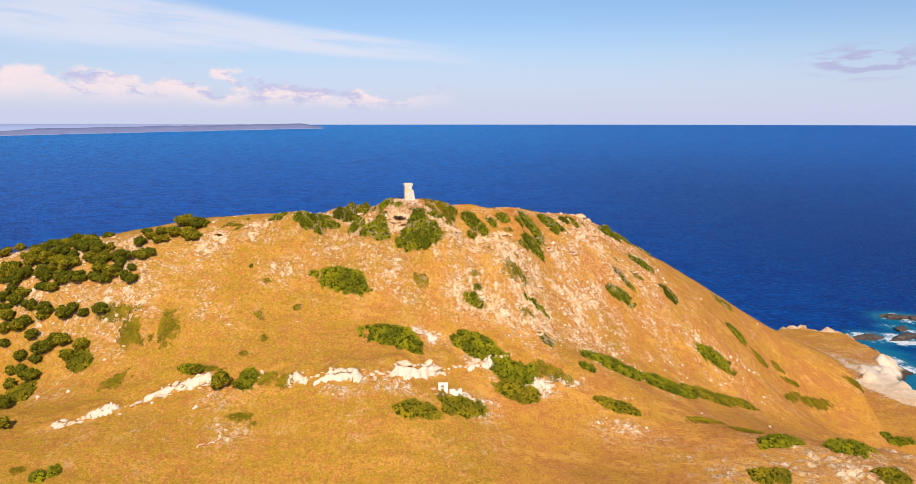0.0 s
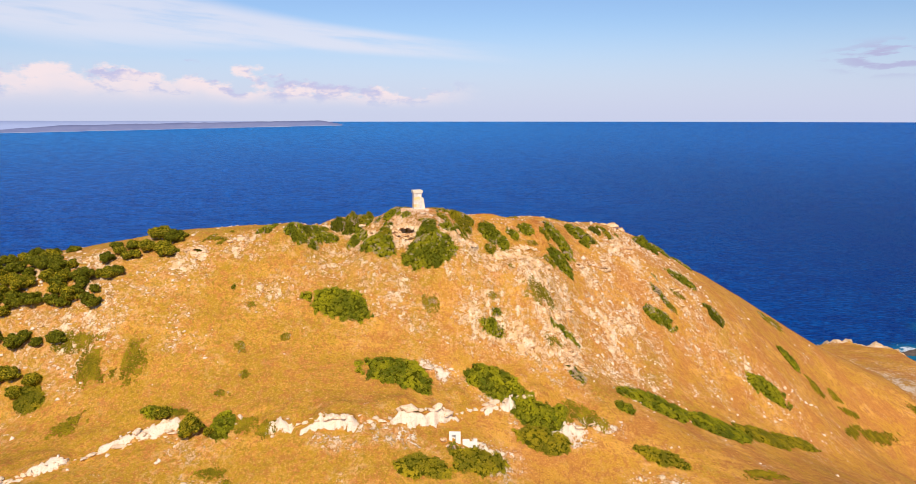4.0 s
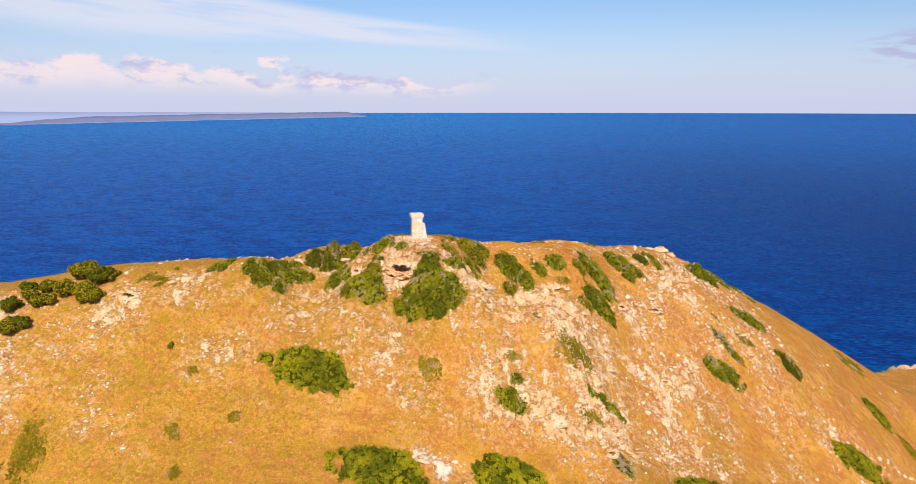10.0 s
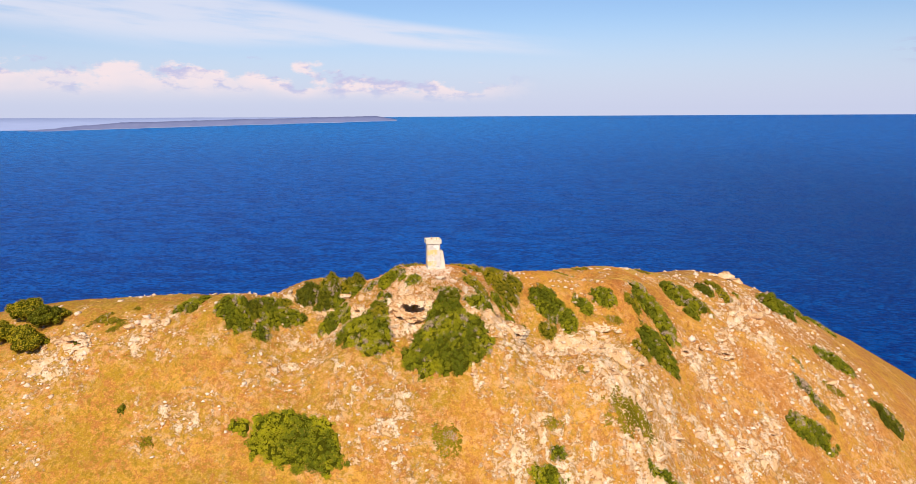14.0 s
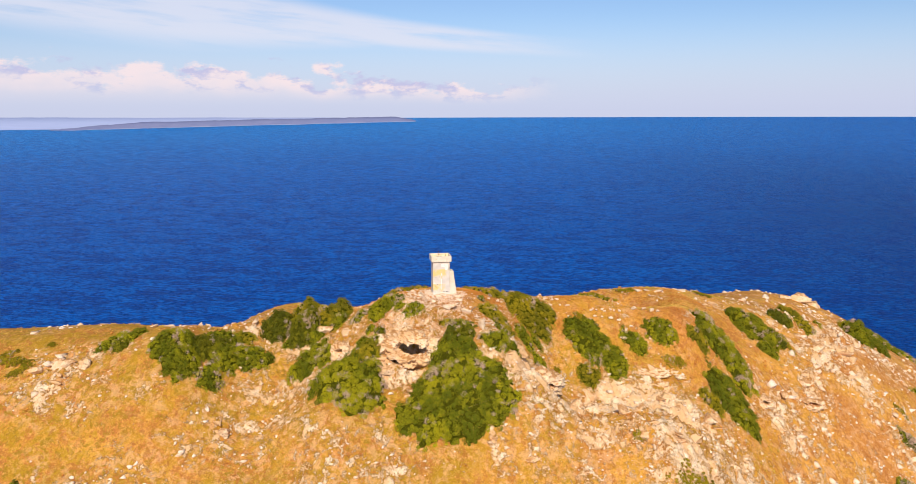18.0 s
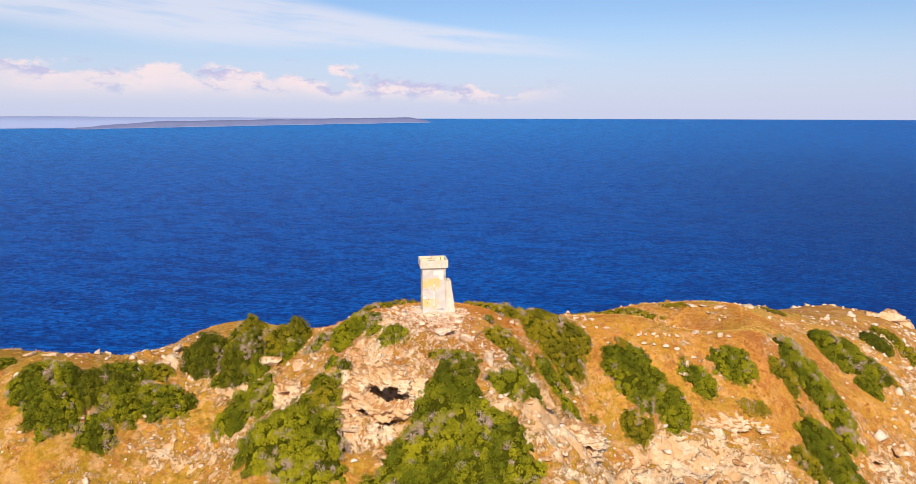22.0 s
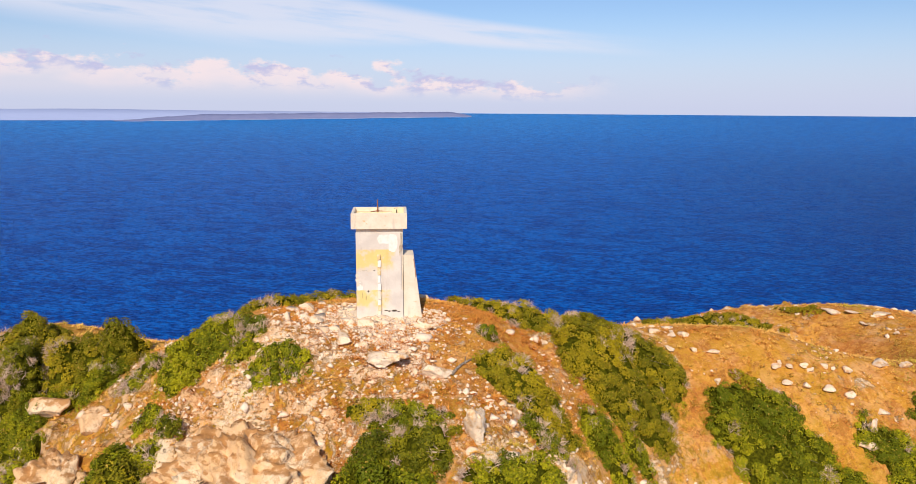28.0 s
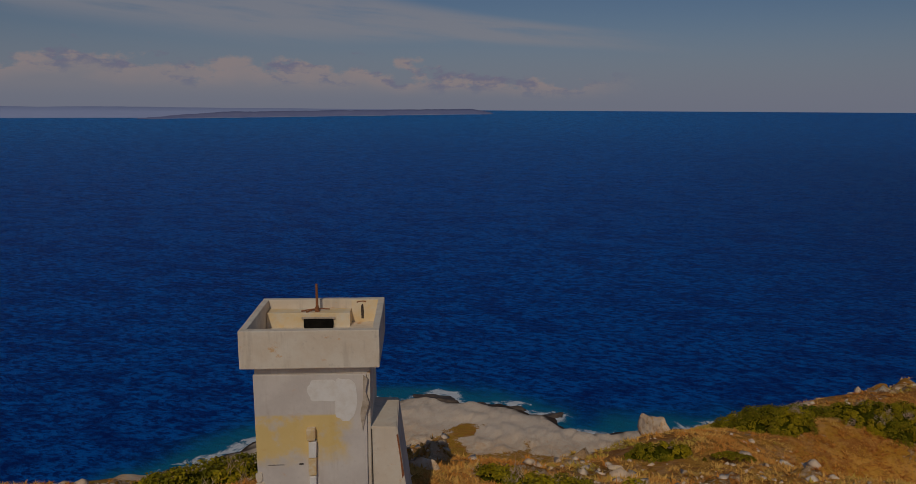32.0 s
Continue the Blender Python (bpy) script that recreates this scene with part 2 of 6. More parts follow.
def pale_build(k, b):
    p = where(k)
    tone, fine = rock_tone(k, p)
    tone = k.mix(k.ramp(fine, 0.62, 0.44, 0.0, 0.75), tone, rgb(0.84, 0.67, 0.50))
    k.put(b.inputs["Base Color"], tone)
    relief(k, b, k.math("ADD", fine, k.voro(p, 2.6)), 0.8, 0.07)


def stone_build(k, b):
    p = where(k)
    rnd = k.add("ShaderNodeNewGeometry").outputs["Random Per Island"]
    tone = k.mix(rnd, rgb(0.88, 0.70, 0.53), rgb(0.78, 0.54, 0.34))
    k.put(b.inputs["Base Color"], k.mix(k.ramp(k.noise(p, 5.0, 5.0), 0.5, 0.75, 0.0, 0.6), tone, rgb(0.28, 0.19, 0.12)))
    relief(k, b, k.noise(p, 6.0, 5.0), 0.6, 0.05)


def leaf_build(one, two, dry):
    def build(k, b):
        rnd = k.add("ShaderNodeNewGeometry").outputs["Random Per Island"]
        tint = k.add("ShaderNodeAttribute", attribute_name="tint").outputs["Fac"]
        f = k.math("ADD", k.math("MULTIPLY", tint, 0.85), k.math("MULTIPLY", k.math("SUBTRACT", rnd, 0.5), 0.5))
        tone = k.mix(k.ramp(f, 0.05, 0.85), rgb(*one), rgb(*two))
        tone = k.mix(k.ramp(rnd, 0.95, 0.98, 0.0, 0.8), tone, rgb(*dry))
        k.put(b.inputs["Base Color"], tone)
    return build


def bark_build(k, b):
    p = where(k)
    k.put(b.inputs["Base Color"], k.mix(k.ramp(k.noise(p, 9.0, 5.0), 0.35, 0.7), rgb(0.20, 0.15, 0.11), rgb(0.40, 0.32, 0.25)))
    relief(k, b, k.noise(p, 14.0, 5.0), 0.6, 0.02)


def straw_build(k, b):
    rnd = k.add("ShaderNodeNewGeometry").outputs["Random Per Island"]
    tint = k.add("ShaderNodeAttribute", attribute_name="tint").outputs["Fac"]
    tone = k.mix(k.ramp(tint, 0.25, 0.55), rgb(0.72, 0.285, 0.050), rgb(0.88, 0.50, 0.12))
    tone = k.mix(k.ramp(tint, 0.62, 0.95), tone, rgb(0.60, 0.44, 0.055))
    k.put(b.inputs["Base Color"], k.mix(k.ramp(rnd, 0.0, 1.0, 0.0, 0.35), tone, rgb(0.34, 0.12, 0.035)))


def sea_build(k, b):
    p = where(k)
    shallow = k.add("ShaderNodeAttribute", attribute_name="shallow").outputs["Fac"]
    surf = k.add("ShaderNodeAttribute", attribute_name="surf").outputs["Fac"]
    wide = k.noise(p, 0.0022, 3.0, 0.5)
    streak = k.add("ShaderNodeMapping", {"Vector": p, "Rotation": (0, 0, 0.30), "Scale": (0.55, 1.0, 1.0)}).outputs[0]
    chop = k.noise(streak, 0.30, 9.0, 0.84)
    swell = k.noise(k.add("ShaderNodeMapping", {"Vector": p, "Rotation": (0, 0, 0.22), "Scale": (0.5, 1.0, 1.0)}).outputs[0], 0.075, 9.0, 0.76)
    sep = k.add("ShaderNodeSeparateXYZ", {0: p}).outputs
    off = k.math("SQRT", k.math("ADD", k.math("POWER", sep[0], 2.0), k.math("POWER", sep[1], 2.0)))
    # haze over the far water, put into the base colour with distance
    far_haze = k.math("MULTIPLY", k.ramp(off, 350.0, 4600.0), k.ramp(sep[0], 2200.0, -1400.0, 0.28, 1.0))
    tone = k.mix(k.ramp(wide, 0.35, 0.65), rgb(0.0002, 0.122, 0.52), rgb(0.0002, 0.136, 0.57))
    # darker towards the east: the sun's glint angle put into the colour
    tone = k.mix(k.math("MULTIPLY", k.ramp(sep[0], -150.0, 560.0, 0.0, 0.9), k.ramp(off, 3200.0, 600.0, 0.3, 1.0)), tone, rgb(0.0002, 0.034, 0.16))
    tone = k.mix(far_haze, tone, rgb(0.006, 0.27, 0.72))
    # light and shade of the waves, painted as dark and pale streaks
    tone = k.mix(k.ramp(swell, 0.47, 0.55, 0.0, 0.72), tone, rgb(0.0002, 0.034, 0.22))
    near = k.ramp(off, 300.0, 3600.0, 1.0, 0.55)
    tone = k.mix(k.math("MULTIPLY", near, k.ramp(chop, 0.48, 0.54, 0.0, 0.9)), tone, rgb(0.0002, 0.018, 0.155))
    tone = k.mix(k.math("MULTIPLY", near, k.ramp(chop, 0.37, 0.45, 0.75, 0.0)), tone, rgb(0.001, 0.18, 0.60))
    tone = k.mix(k.ramp(shallow, 0.08, 0.9, 0.0, 0.85), tone, rgb(0.010, 0.20, 0.32))
    lace = k.noise(p, 0.16, 9.0, 0.7, 0.8)
    foam = k.ramp(k.math("ADD", surf, k.math("MULTIPLY", k.math("SUBTRACT", lace, 0.5), 2.2)), 0.55, 0.85)
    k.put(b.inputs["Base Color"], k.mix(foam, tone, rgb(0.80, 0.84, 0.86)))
    k.put(b.inputs["Roughness"], k.ramp(foam, 0.0, 1.0, 0.30, 0.9))
    h = k.math("ADD", k.math("MULTIPLY", chop, 1.6), k.noise(streak, 0.5, 6.0, 0.65))
    relief(k, b, h, 0.6, 1.6)


def concrete_build(one, two, banded):
    def build(k, b):
        p = where(k)
        x, y, z = k.add("ShaderNodeSeparateXYZ", {0: p}).outputs
        fine = k.noise(p, 9.0, 8.0, 0.7)
        wide = k.noise(p, 1.1, 6.0, 0.65)
        tone = k.mix(k.ramp(wide, 0.38, 0.62), rgb(*one), rgb(*two))
        tone = k.mix(k.ramp(fine, 0.55, 0.8, 0.0, 0.45), tone, rgb(0.42, 0.33, 0.24))
        tone = k.mix(k.ramp(k.noise(k.add("ShaderNodeMapping", {"Vector": p, "Scale": (3.0, 3.0, 0.35)}).outputs[0], 1.3, 6.0, 0.65), 0.52, 0.68, 0.0, 0.35), tone, rgb(0.50, 0.40, 0.30))
        if banded:
            # lichen: two yellow bands with level upper edges and ragged lower ones
            rag = k.math("MULTIPLY", k.math("SUBTRACT", k.noise(p, 2.4, 5.0, 0.6), 0.5), 0.9)
            for top, low, right in ((3.93, 2.95, 0.75), (1.92, 1.05, 0.55)):
                f = k.math("MULTIPLY", k.ramp(z, top, top + 0.06, 1.0, 0.0), k.ramp(k.math("ADD", z, rag), low - 0.12, low + 0.30))
                f = k.math("MULTIPLY", f, k.ramp(k.math("ADD", x, rag), right - 0.25, right + 0.15, 1.0, 0.0))
                f = k.math("MULTIPLY", f, k.ramp(k.noise(p, 1.7, 6.0, 0.6), 0.36, 0.54, 0.15, 1.0))
                tone = k.mix(k.math("MULTIPLY", f, 0.72), tone, rgb(0.84, 0.56, 0.11))
        rust = k.ramp(k.noise(k.add("ShaderNodeMapping", {"Vector": p, "Scale": (1.6, 1.6, 3.0)}).outputs[0], 1.3, 6.0, 0.65), 0.62, 0.70)
        tone = k.mix(k.math("MULTIPLY", rust, 0.25 if banded else 0.7), tone, rgb(0.70, 0.36, 0.09))
        k.put(b.inputs["Base Color"], tone)
        relief(k, b, fine, 0.35, 0.02)
    return build


def plain_build(one, two, scale=4.0, bump=0.02):
    def build(k, b):
        p = where(k)
        k.put(b.inputs["Base Color"], k.mix(k.ramp(k.noise(p, scale, 6.0, 0.65), 0.35, 0.68), rgb(*one), rgb(*two)))
        relief(k, b, k.noise(p, scale * 2.5, 5.0), 0.5, bump)
    return build


GROUND = material("dry_hillside", ground_build, 0.95, 0.1)
ROCK = material("pale_limestone", rock_build, 0.9, 0.2)
PALE_ROCK = material("whitened_limestone", pale_build, 0.9, 0.2)
STONE = material("loose_limestone", stone_build, 0.9, 0.2)
LEAF = material("shrub_leaf", leaf_build((0.115, 0.130, 0.004), (0.42, 0.365, 0.008), (0.40, 0.24, 0.04)), 0.6, 0.12)
LEAF_DARK = material("dark_leaf", leaf_build((0.075, 0.084, 0.004), (0.26, 0.225, 0.008), (0.24, 0.15, 0.03)), 0.6, 0.12)
LEAF_OLIVE = material("olive_leaf", leaf_build((0.17, 0.150, 0.006), (0.46, 0.330, 0.010), (0.46, 0.27, 0.05)), 0.6, 0.12)
LEAF_GREY = material("withered_leaf", leaf_build((0.52, 0.34, 0.23), (0.76, 0.56, 0.42), (0.80, 0.64, 0.52)), 0.8, 0.1)
LEAF_LOW = material("creeping_leaf", leaf_build((0.19, 0.150, 0.006), (0.40, 0.28, 0.012), (0.50, 0.30, 0.05)), 0.7, 0.1)
# near-black green: the shade between leaves put into the colour
INNER_SHADE = material("foliage_shade", plain_build((0.030, 0.032, 0.003), (0.105, 0.098, 0.006), 7.0, 0.15), 1.0, 0.0)
BARK = material("grey_bark", bark_build, 0.9, 0.2)
DEADWOOD = material("bleached_wood", plain_build((0.62, 0.42, 0.30), (0.44, 0.28, 0.19), 9.0, 0.01), 0.9, 0.1)
STRAW = material("dry_straw", straw_build, 0.85, 0.15)
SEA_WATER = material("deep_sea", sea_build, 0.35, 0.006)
CONCRETE = material("weathered_concrete", concrete_build((0.74, 0.61, 0.46), (0.80, 0.70, 0.56), False), 0.9, 0.2)
FACING = material("grey_cement_facing", concrete_build((0.64, 0.56, 0.49), (0.72, 0.64, 0.56), True), 0.9, 0.2)
LICHEN = material("yellowed_plaster", plain_build((0.84, 0.62, 0.33), (0.82, 0.71, 0.55), 2.2, 0.01), 0.9, 0.1)
WHITEWASH = material("flaked_whitewash", plain_build((0.86, 0.81, 0.74), (0.78, 0.71, 0.62), 5.0, 0.01), 0.85, 0.2)
PATCH = material("bare_plaster", plain_build((0.58, 0.47, 0.36), (0.40, 0.31, 0.22), 7.0, 0.03), 0.95, 0.1)
STAINED = material("rust_stained_cement", plain_build((0.76, 0.52, 0.24), (0.80, 0.68, 0.50), 6.0, 0.02), 0.9, 0.1)
RUST = material("rusted_iron", plain_build((0.22, 0.07, 0.025), (0.38, 0.15, 0.06), 22.0, 0.004), 0.8, 0.3)
DARK_MARK = material("dark_mark", plain_build((0.05, 0.04, 0.035), (0.11, 0.08, 0.06), 16.0, 0.01), 0.95, 0.1)
# distance haze is put into these three base colours
FAR_LAND = material("far_scrub_hazed", plain_build((0.20, 0.225, 0.38), (0.235, 0.25, 0.40), 0.01, 0.0), 1.0, 0.0)
FAR_HILLS = material("far_hills_hazed", plain_build((0.42, 0.48, 0.70), (0.44, 0.50, 0.72), 0.01, 0.0), 1.0, 0.0)
FAR_SHORE = material("far_shore_hazed", plain_build((0.24, 0.27, 0.42), (0.34, 0.33, 0.42), 0.02, 0.0), 1.0, 0.0)
WET_ROCK = material("wet_shore_rock", plain_build((0.060, 0.042, 0.034), (0.13, 0.092, 0.066), 0.4, 0.3), 0.6, 0.4)
# near-black colour for the unlit inside of the hatch
DARKNESS = material("unlit_hatch", plain_build((0.010, 0.009, 0.008), (0.018, 0.015, 0.012), 9.0, 0.0), 1.0, 0.0)

# ---- the lie of the land: cross-sections of the hill, south to north ----
SEA = -60.0
X_STATIONS = np.array((-180, -115, -75, -45, -18, 8, 38, 80, 140, 240), float)
Y_STATIONS = np.array((60, 140, 165, 188, 207, 224, 250, 300, 400, 480), float)
SECTIONS = np.array((
    (4.7, 0.7, -2.1, -4.0, -5.6, -6.0, -6.0, -8.1, -14.2, -28.6),
    (15.6, 14.4, 10.9, 5.0, 4.1, 2.4, 0.4, 0.0, -6.5, -29.4),
    (20.8, 15.7, 19.6, 18.5, 18.2, 8.3, 1.3, 1.6, -8.2, -32.6),
    (25.6, 42.7, 40.1, 34.3, 27.6, 20.0, 9.8, -5.5, -17.1, -38.2),
    (29.5, 44.1, 50.9, 52.1, 47.9, 35.1, 13.6, -7.3, -27.9, -44.6),
    (28.9, 43.0, 44.9, 48.6, 52.7, 47.6, 24.7, -6.4, -30.9, -49.6),
    (16.4, 31.9, 31.2, 36.4, 41.7, 50.0, 42.3, 13.1, -35.6, -52.3),
    (-15.2, -3.7, 0.3, 3.0, 5.8, 9.9, 35.0, 22.7, -13.5, -56.7),
    (-57.7, -54.6, -51.8, -48.1, -46.5, -46.0, -47.8, -50.3, -48.7, -53.3),
    (-66.2, -60.3, -57.9, -58.0, -60.0, -63.1, -62.8, -60.9, -56.5, -53.4),
))
# knolls and dips along the crest
KNOLLS = np.array((
    (-0.7, 2.0, -2.2, -4.0, 2.0, -1.1, -1.6, 1.0, 1.4, 0.1, 2.0, 1.3),
    (0.0, -0.2, 0.5, -3.2, -1.6, -0.5, 0.3, 4.3, 1.4, 2.0, 5.0, 2.5),
    (-0.1, -1.4, 0.1, 1.4, 0.3, 3.1, 0.9, 0.4, -4.9, -3.5, -1.7, 1.1),
    (-0.2, 0.6, 2.5, 0.8, -0.9, 0.3, 0.0, 2.8, -1.0, -0.6, -1.8, -0.7),
    (0.4, 0.5, -0.3, -2.3, -1.1, 0.0, 1.0, -1.6, 0.8, 2.0, 1.2, 3.6),
    (0.0, 0.1, 0.4, 0.1, -0.1, -0.6, -1.4, 2.1, -1.8, -6.0, -4.6, 1.5),
))


def hashed(i, j, seed):
    n = (i.astype(np.int64) * 374761393 + j.astype(np.int64) * 668265263 + seed * 974711) & 0x7FFFFFFF
    n = ((n ^ (n >> 13)) * 1274126177) & 0x7FFFFFFF
    return ((n ^ (n >> 16)) & 0xFFFF) / 65535.0


def value_noise(x, y, seed=0):
    i, j = np.floor(x), np.floor(y)
    u, v = x - i, y - j
    u, v = u * u * u * (u * (u * 6 - 15) + 10), v * v * v * (v * (v * 6 - 15) + 10)
    a = hashed(i, j, seed) * (1 - u) + hashed(i + 1, j, seed) * u
    b = hashed(i, j + 1, seed) * (1 - u) + hashed(i + 1, j + 1, seed) * u
    return (a * (1 - v) + b * v) * 2 - 1


def fbm(x, y, octaves=4, seed=0):
    total, amp, norm = 0.0, 1.0, 0.0
    for o in range(octaves):
        c, s = math.cos(0.6 * o), math.sin(0.6 * o)
        total = total + amp * value_noise((c * x - s * y) * 2.03 ** o + 17.1 * o, (s * x + c * y) * 2.03 ** o - 9.3 * o, seed + o)
        norm += amp
        amp *= 0.52
    return total / norm


def cells(x, y, seed=0):
    """Distance to the nearest and the second nearest of scattered points, and that point's chance value."""
    i, j = np.floor(x), np.floor(y)
    f1, f2, val = np.full(x.shape, 9.0), np.full(x.shape, 9.0), np.zeros(x.shape)
    for a in (-1, 0, 1):
        for b in (-1, 0, 1):
            dx = i + a + hashed(i + a, j + b, seed) - x
            dy = j + b + hashed(i + a, j + b, seed + 7) - y
            d = np.sqrt(dx * dx + dy * dy)
            closer = d < f1
            f2 = np.where(closer, f1, np.minimum(f2, d))
            val = np.where(closer, hashed(i + a, j + b, seed + 13), val)
            f1 = np.where(closer, d, f1)
    return f1, f2, val


def step(lo, hi, v):
    t = np.clip((v - lo) / (hi - lo), 0, 1)
    return t * t * (3 - 2 * t)


def along(q, s):
    """Weights of a smooth curve through the stations s, at q."""
    q = np.clip(q, s[0], s[-1])
    i = np.clip(np.searchsorted(s, q, side="right") - 1, 0, len(s) - 2)
    n = len(s)
    d = np.zeros((n, n))
    d[0, :2] = np.array((-1, 1)) / (s[1] - s[0])
    d[-1, -2:] = np.array((-1, 1)) / (s[-1] - s[-2])
    for k in range(1, n - 1):
        a, b = s[k] - s[k - 1], s[k + 1] - s[k]
        d[k, k - 1 : k + 2] = -b / a / (a + b), b / a / (a + b) - a / b / (a + b), a / b / (a + b)
    h = s[i + 1] - s[i]
    t = (q - s[i]) / h
    one = np.eye(n)
    return ((2 * t**3 - 3 * t**2 + 1)[:, None] * one[i] + (h * (t**3 - 2 * t**2 + t))[:, None] * d[i]
            + (3 * t**2 - 2 * t**3)[:, None] * one[i + 1] + (h * (t**3 - t**2))[:, None] * d[i + 1])


KNOLL_X, KNOLL_Y = np.arange(-54, 19, 6.5), np.array((204, 211, 218, 225, 233, 242.0))
TOWER = (-17.15, 221.2, 54.75)
# where limestone breaks through the grass: x, y, half widths, strength
OUTCROPS = (
    (-16.9, 219.6, 4.4, 3.0, 0.92), (-16.5, 217.0, 10, 7.0, 0.60), (-24, 210, 13, 4, 0.72), (-3, 213, 9, 7, 0.80), (11, 219, 12, 6, 0.84), (24, 212, 16, 13, 0.56),
    (36, 231, 12, 13, 0.58), (0, 192, 10, 4, 0.46), (41, 250, 12, 14, 0.62), (60, 264, 14, 12, 0.46), (-59, 201, 7, 5, 0.60),
    (-71, 196, 8, 5, 0.58), (-50, 192, 9, 5, 0.50), (-36, 201, 12, 5, 0.46), (-105, 186, 34, 20, 0.54), (7, 181, 8, 4, 0.66), (-8, 184, 6, 2.4, 0.66), (-24, 198, 26, 7, 0.43),
    (20, 178, 6, 3, 0.78), (-10, 211, 50, 7, 0.56), (-36, 213, 11, 5, 0.58), (2, 199, 16, 9, 0.50), (20, 205, 22, 14, 0.63), (36, 224, 18, 18, 0.63), (8, 198, 12, 7, 0.58), (58, 262, 22, 16, 0.50), (70, 245, 40, 30, 0.38),
    (-14, 162, 12, 2.4, 0.52), (-28, 160, 7, 2, 0.5), (4, 166, 6, 4, 0.66), (28, 182, 6, 2.4, 0.74), (-55, 158, 7, 4, 0.52), (-52, 150, 5, 6, 0.50), (85, 152, 34, 14, 0.58), (118, 170, 20, 22, 0.5), (40, 168, 14, 5, 0.44),
    (205, 362, 40, 46, 0.52), (4, 246, 20, 9, 0.32), (-34, 208, 9, 4, 0.62), (30, 220, 10, 10, 0.60),
)
# the shoreline, from the south-east round the north
COAST = np.array(((250, -400), (250, 120), (240, 270), (225, 300), (219, 323), (220, 336), (229, 353), (253, 377), (257, 413), (252, 440), (222, 452), (190, 440), (150, 452), (90, 472), (30, 488), (-10, 478), (-16, 472), (-32, 470),
                  (-43, 480), (-62, 486), (-80, 484), (-95, 486), (-114, 474), (-145, 429), (-160, 404), (-200, 340), (-300, 200), (-380, -400)), float)
LEDGES = (((-90, 145.6), (-76, 155), (-61, 161.6)), ((-42, 162.4), (-30, 163), (-20, 164.2), (-9, 168.6), (-2, 174.6), (7, 180.6), (12, 182.6)))


def inland(x, y):
    """Distance to the shoreline, positive on land."""
    best, inside = np.full(x.shape, 1e9), np.zeros(x.shape, bool)
    for (xa, ya), (xb, yb) in zip(COAST, np.roll(COAST, -1, 0)):
        ex, ey = xb - xa, yb - ya
        t = np.clip(((x - xa) * ex + (y - ya) * ey) / (ex * ex + ey * ey), 0, 1)
        best = np.minimum(best, np.hypot(x - xa - t * ex, y - ya - t * ey))
        if yb != ya:
            inside ^= ((ya > y) != (yb > y)) & (x < (xb - xa) * (y - ya) / (yb - ya) + xa)
    return np.where(inside, best, -best) + 5.0 * fbm(x / 14, y / 14, 3, 91)


def scarp(x, y):
    """Rise and rockiness of the low cliffs that run along the slope."""
    rise, face = np.zeros(x.shape), np.zeros(x.shape)
    near = np.flatnonzero((y > 138) & (y < 196) & (x > -98) & (x < 20))
    if len(near) == 0:
        return rise, face
    px, py = x[near], y[near]
    wob = 0.9 * fbm(px / 1.7, py / 1.7, 3, 95) + 1.1 * fbm(px / 6, py / 6, 2, 96)
    for line in LEDGES:
        far, sign = np.full(px.shape, 1e9), np.zeros(px.shape)
        for (xa, ya), (xb, yb) in zip(line, line[1:]):
            ex, ey = xb - xa, yb - ya
            size = math.hypot(ex, ey)
            t = np.clip(((px - xa) * ex + (py - ya) * ey) / size**2, 0, 1)
            d = np.hypot(px - xa - t * ex, py - ya - t * ey)
            side = (ex * (py - ya) - ey * (px - xa)) / size
            closer = d < far
            far, sign = np.where(closer, d, far), np.where(closer, np.where(side > 0, d, -d), sign)
        s = sign + wob
        tall = 1.7 * np.clip(0.55 + 1.3 * fbm(px / 4.5, py / 4.5, 2, 97), 0.1, 1.2) * (1.4 if line[0][0] > -50 else 0.9)
        tall = tall * step(9, 5, np.where(np.abs(sign) < far - 0.01, far, np.abs(sign)))
        rise[near] += tall * step(-0.35, 0.25, s) * np.exp(-np.clip(s, 0, 60) / 5.0)
        face[near] = np.maximum(face[near], step(-0.7, -0.3, s) * step(1.5, 0.4, s + 0.6 * fbm(px, py, 2, 98)) * step(0.2, 0.6, tall))
    return rise, face


def hill(x, y):
    a = np.einsum("ni,ij,nj->n", along(y, Y_STATIONS), SECTIONS, along(x, X_STATIONS))
    kx = np.exp(-0.5 * ((x[:, None] - KNOLL_X) / 4.6) ** 2)
    ky = np.exp(-0.5 * ((y[:, None] - KNOLL_Y) / 5.0) ** 2)
    a = a + np.einsum("ni,ij,nj->n", ky, KNOLLS, kx)
    out = np.maximum(0, x - 242) * 0.9 + np.maximum(0, -190 - x) * 0.32 + np.maximum(0, y - 480) * 0.5 + np.maximum(0, -60 - y) * 0.35
    a = np.maximum(a - out, SEA - 26)
    edge = np.flatnonzero((x > 150) | (y > 350) | (x < -200))
    if len(edge):
        d = inland(x[edge], y[edge])
        top = np.maximum(a[edge], SEA + 2.2 + 0.05 * np.clip(d, 0, 40))
        top = np.where(x[edge] > 170, np.minimum(top, -46 - 0.03 * np.clip(y[edge] - 330, 0, 200)), top)
        a[edge] = np.where(d > 0, SEA + (top - SEA) * step(-0.5, 7.0, d), SEA + np.maximum(d * 0.3, -24))
    return a


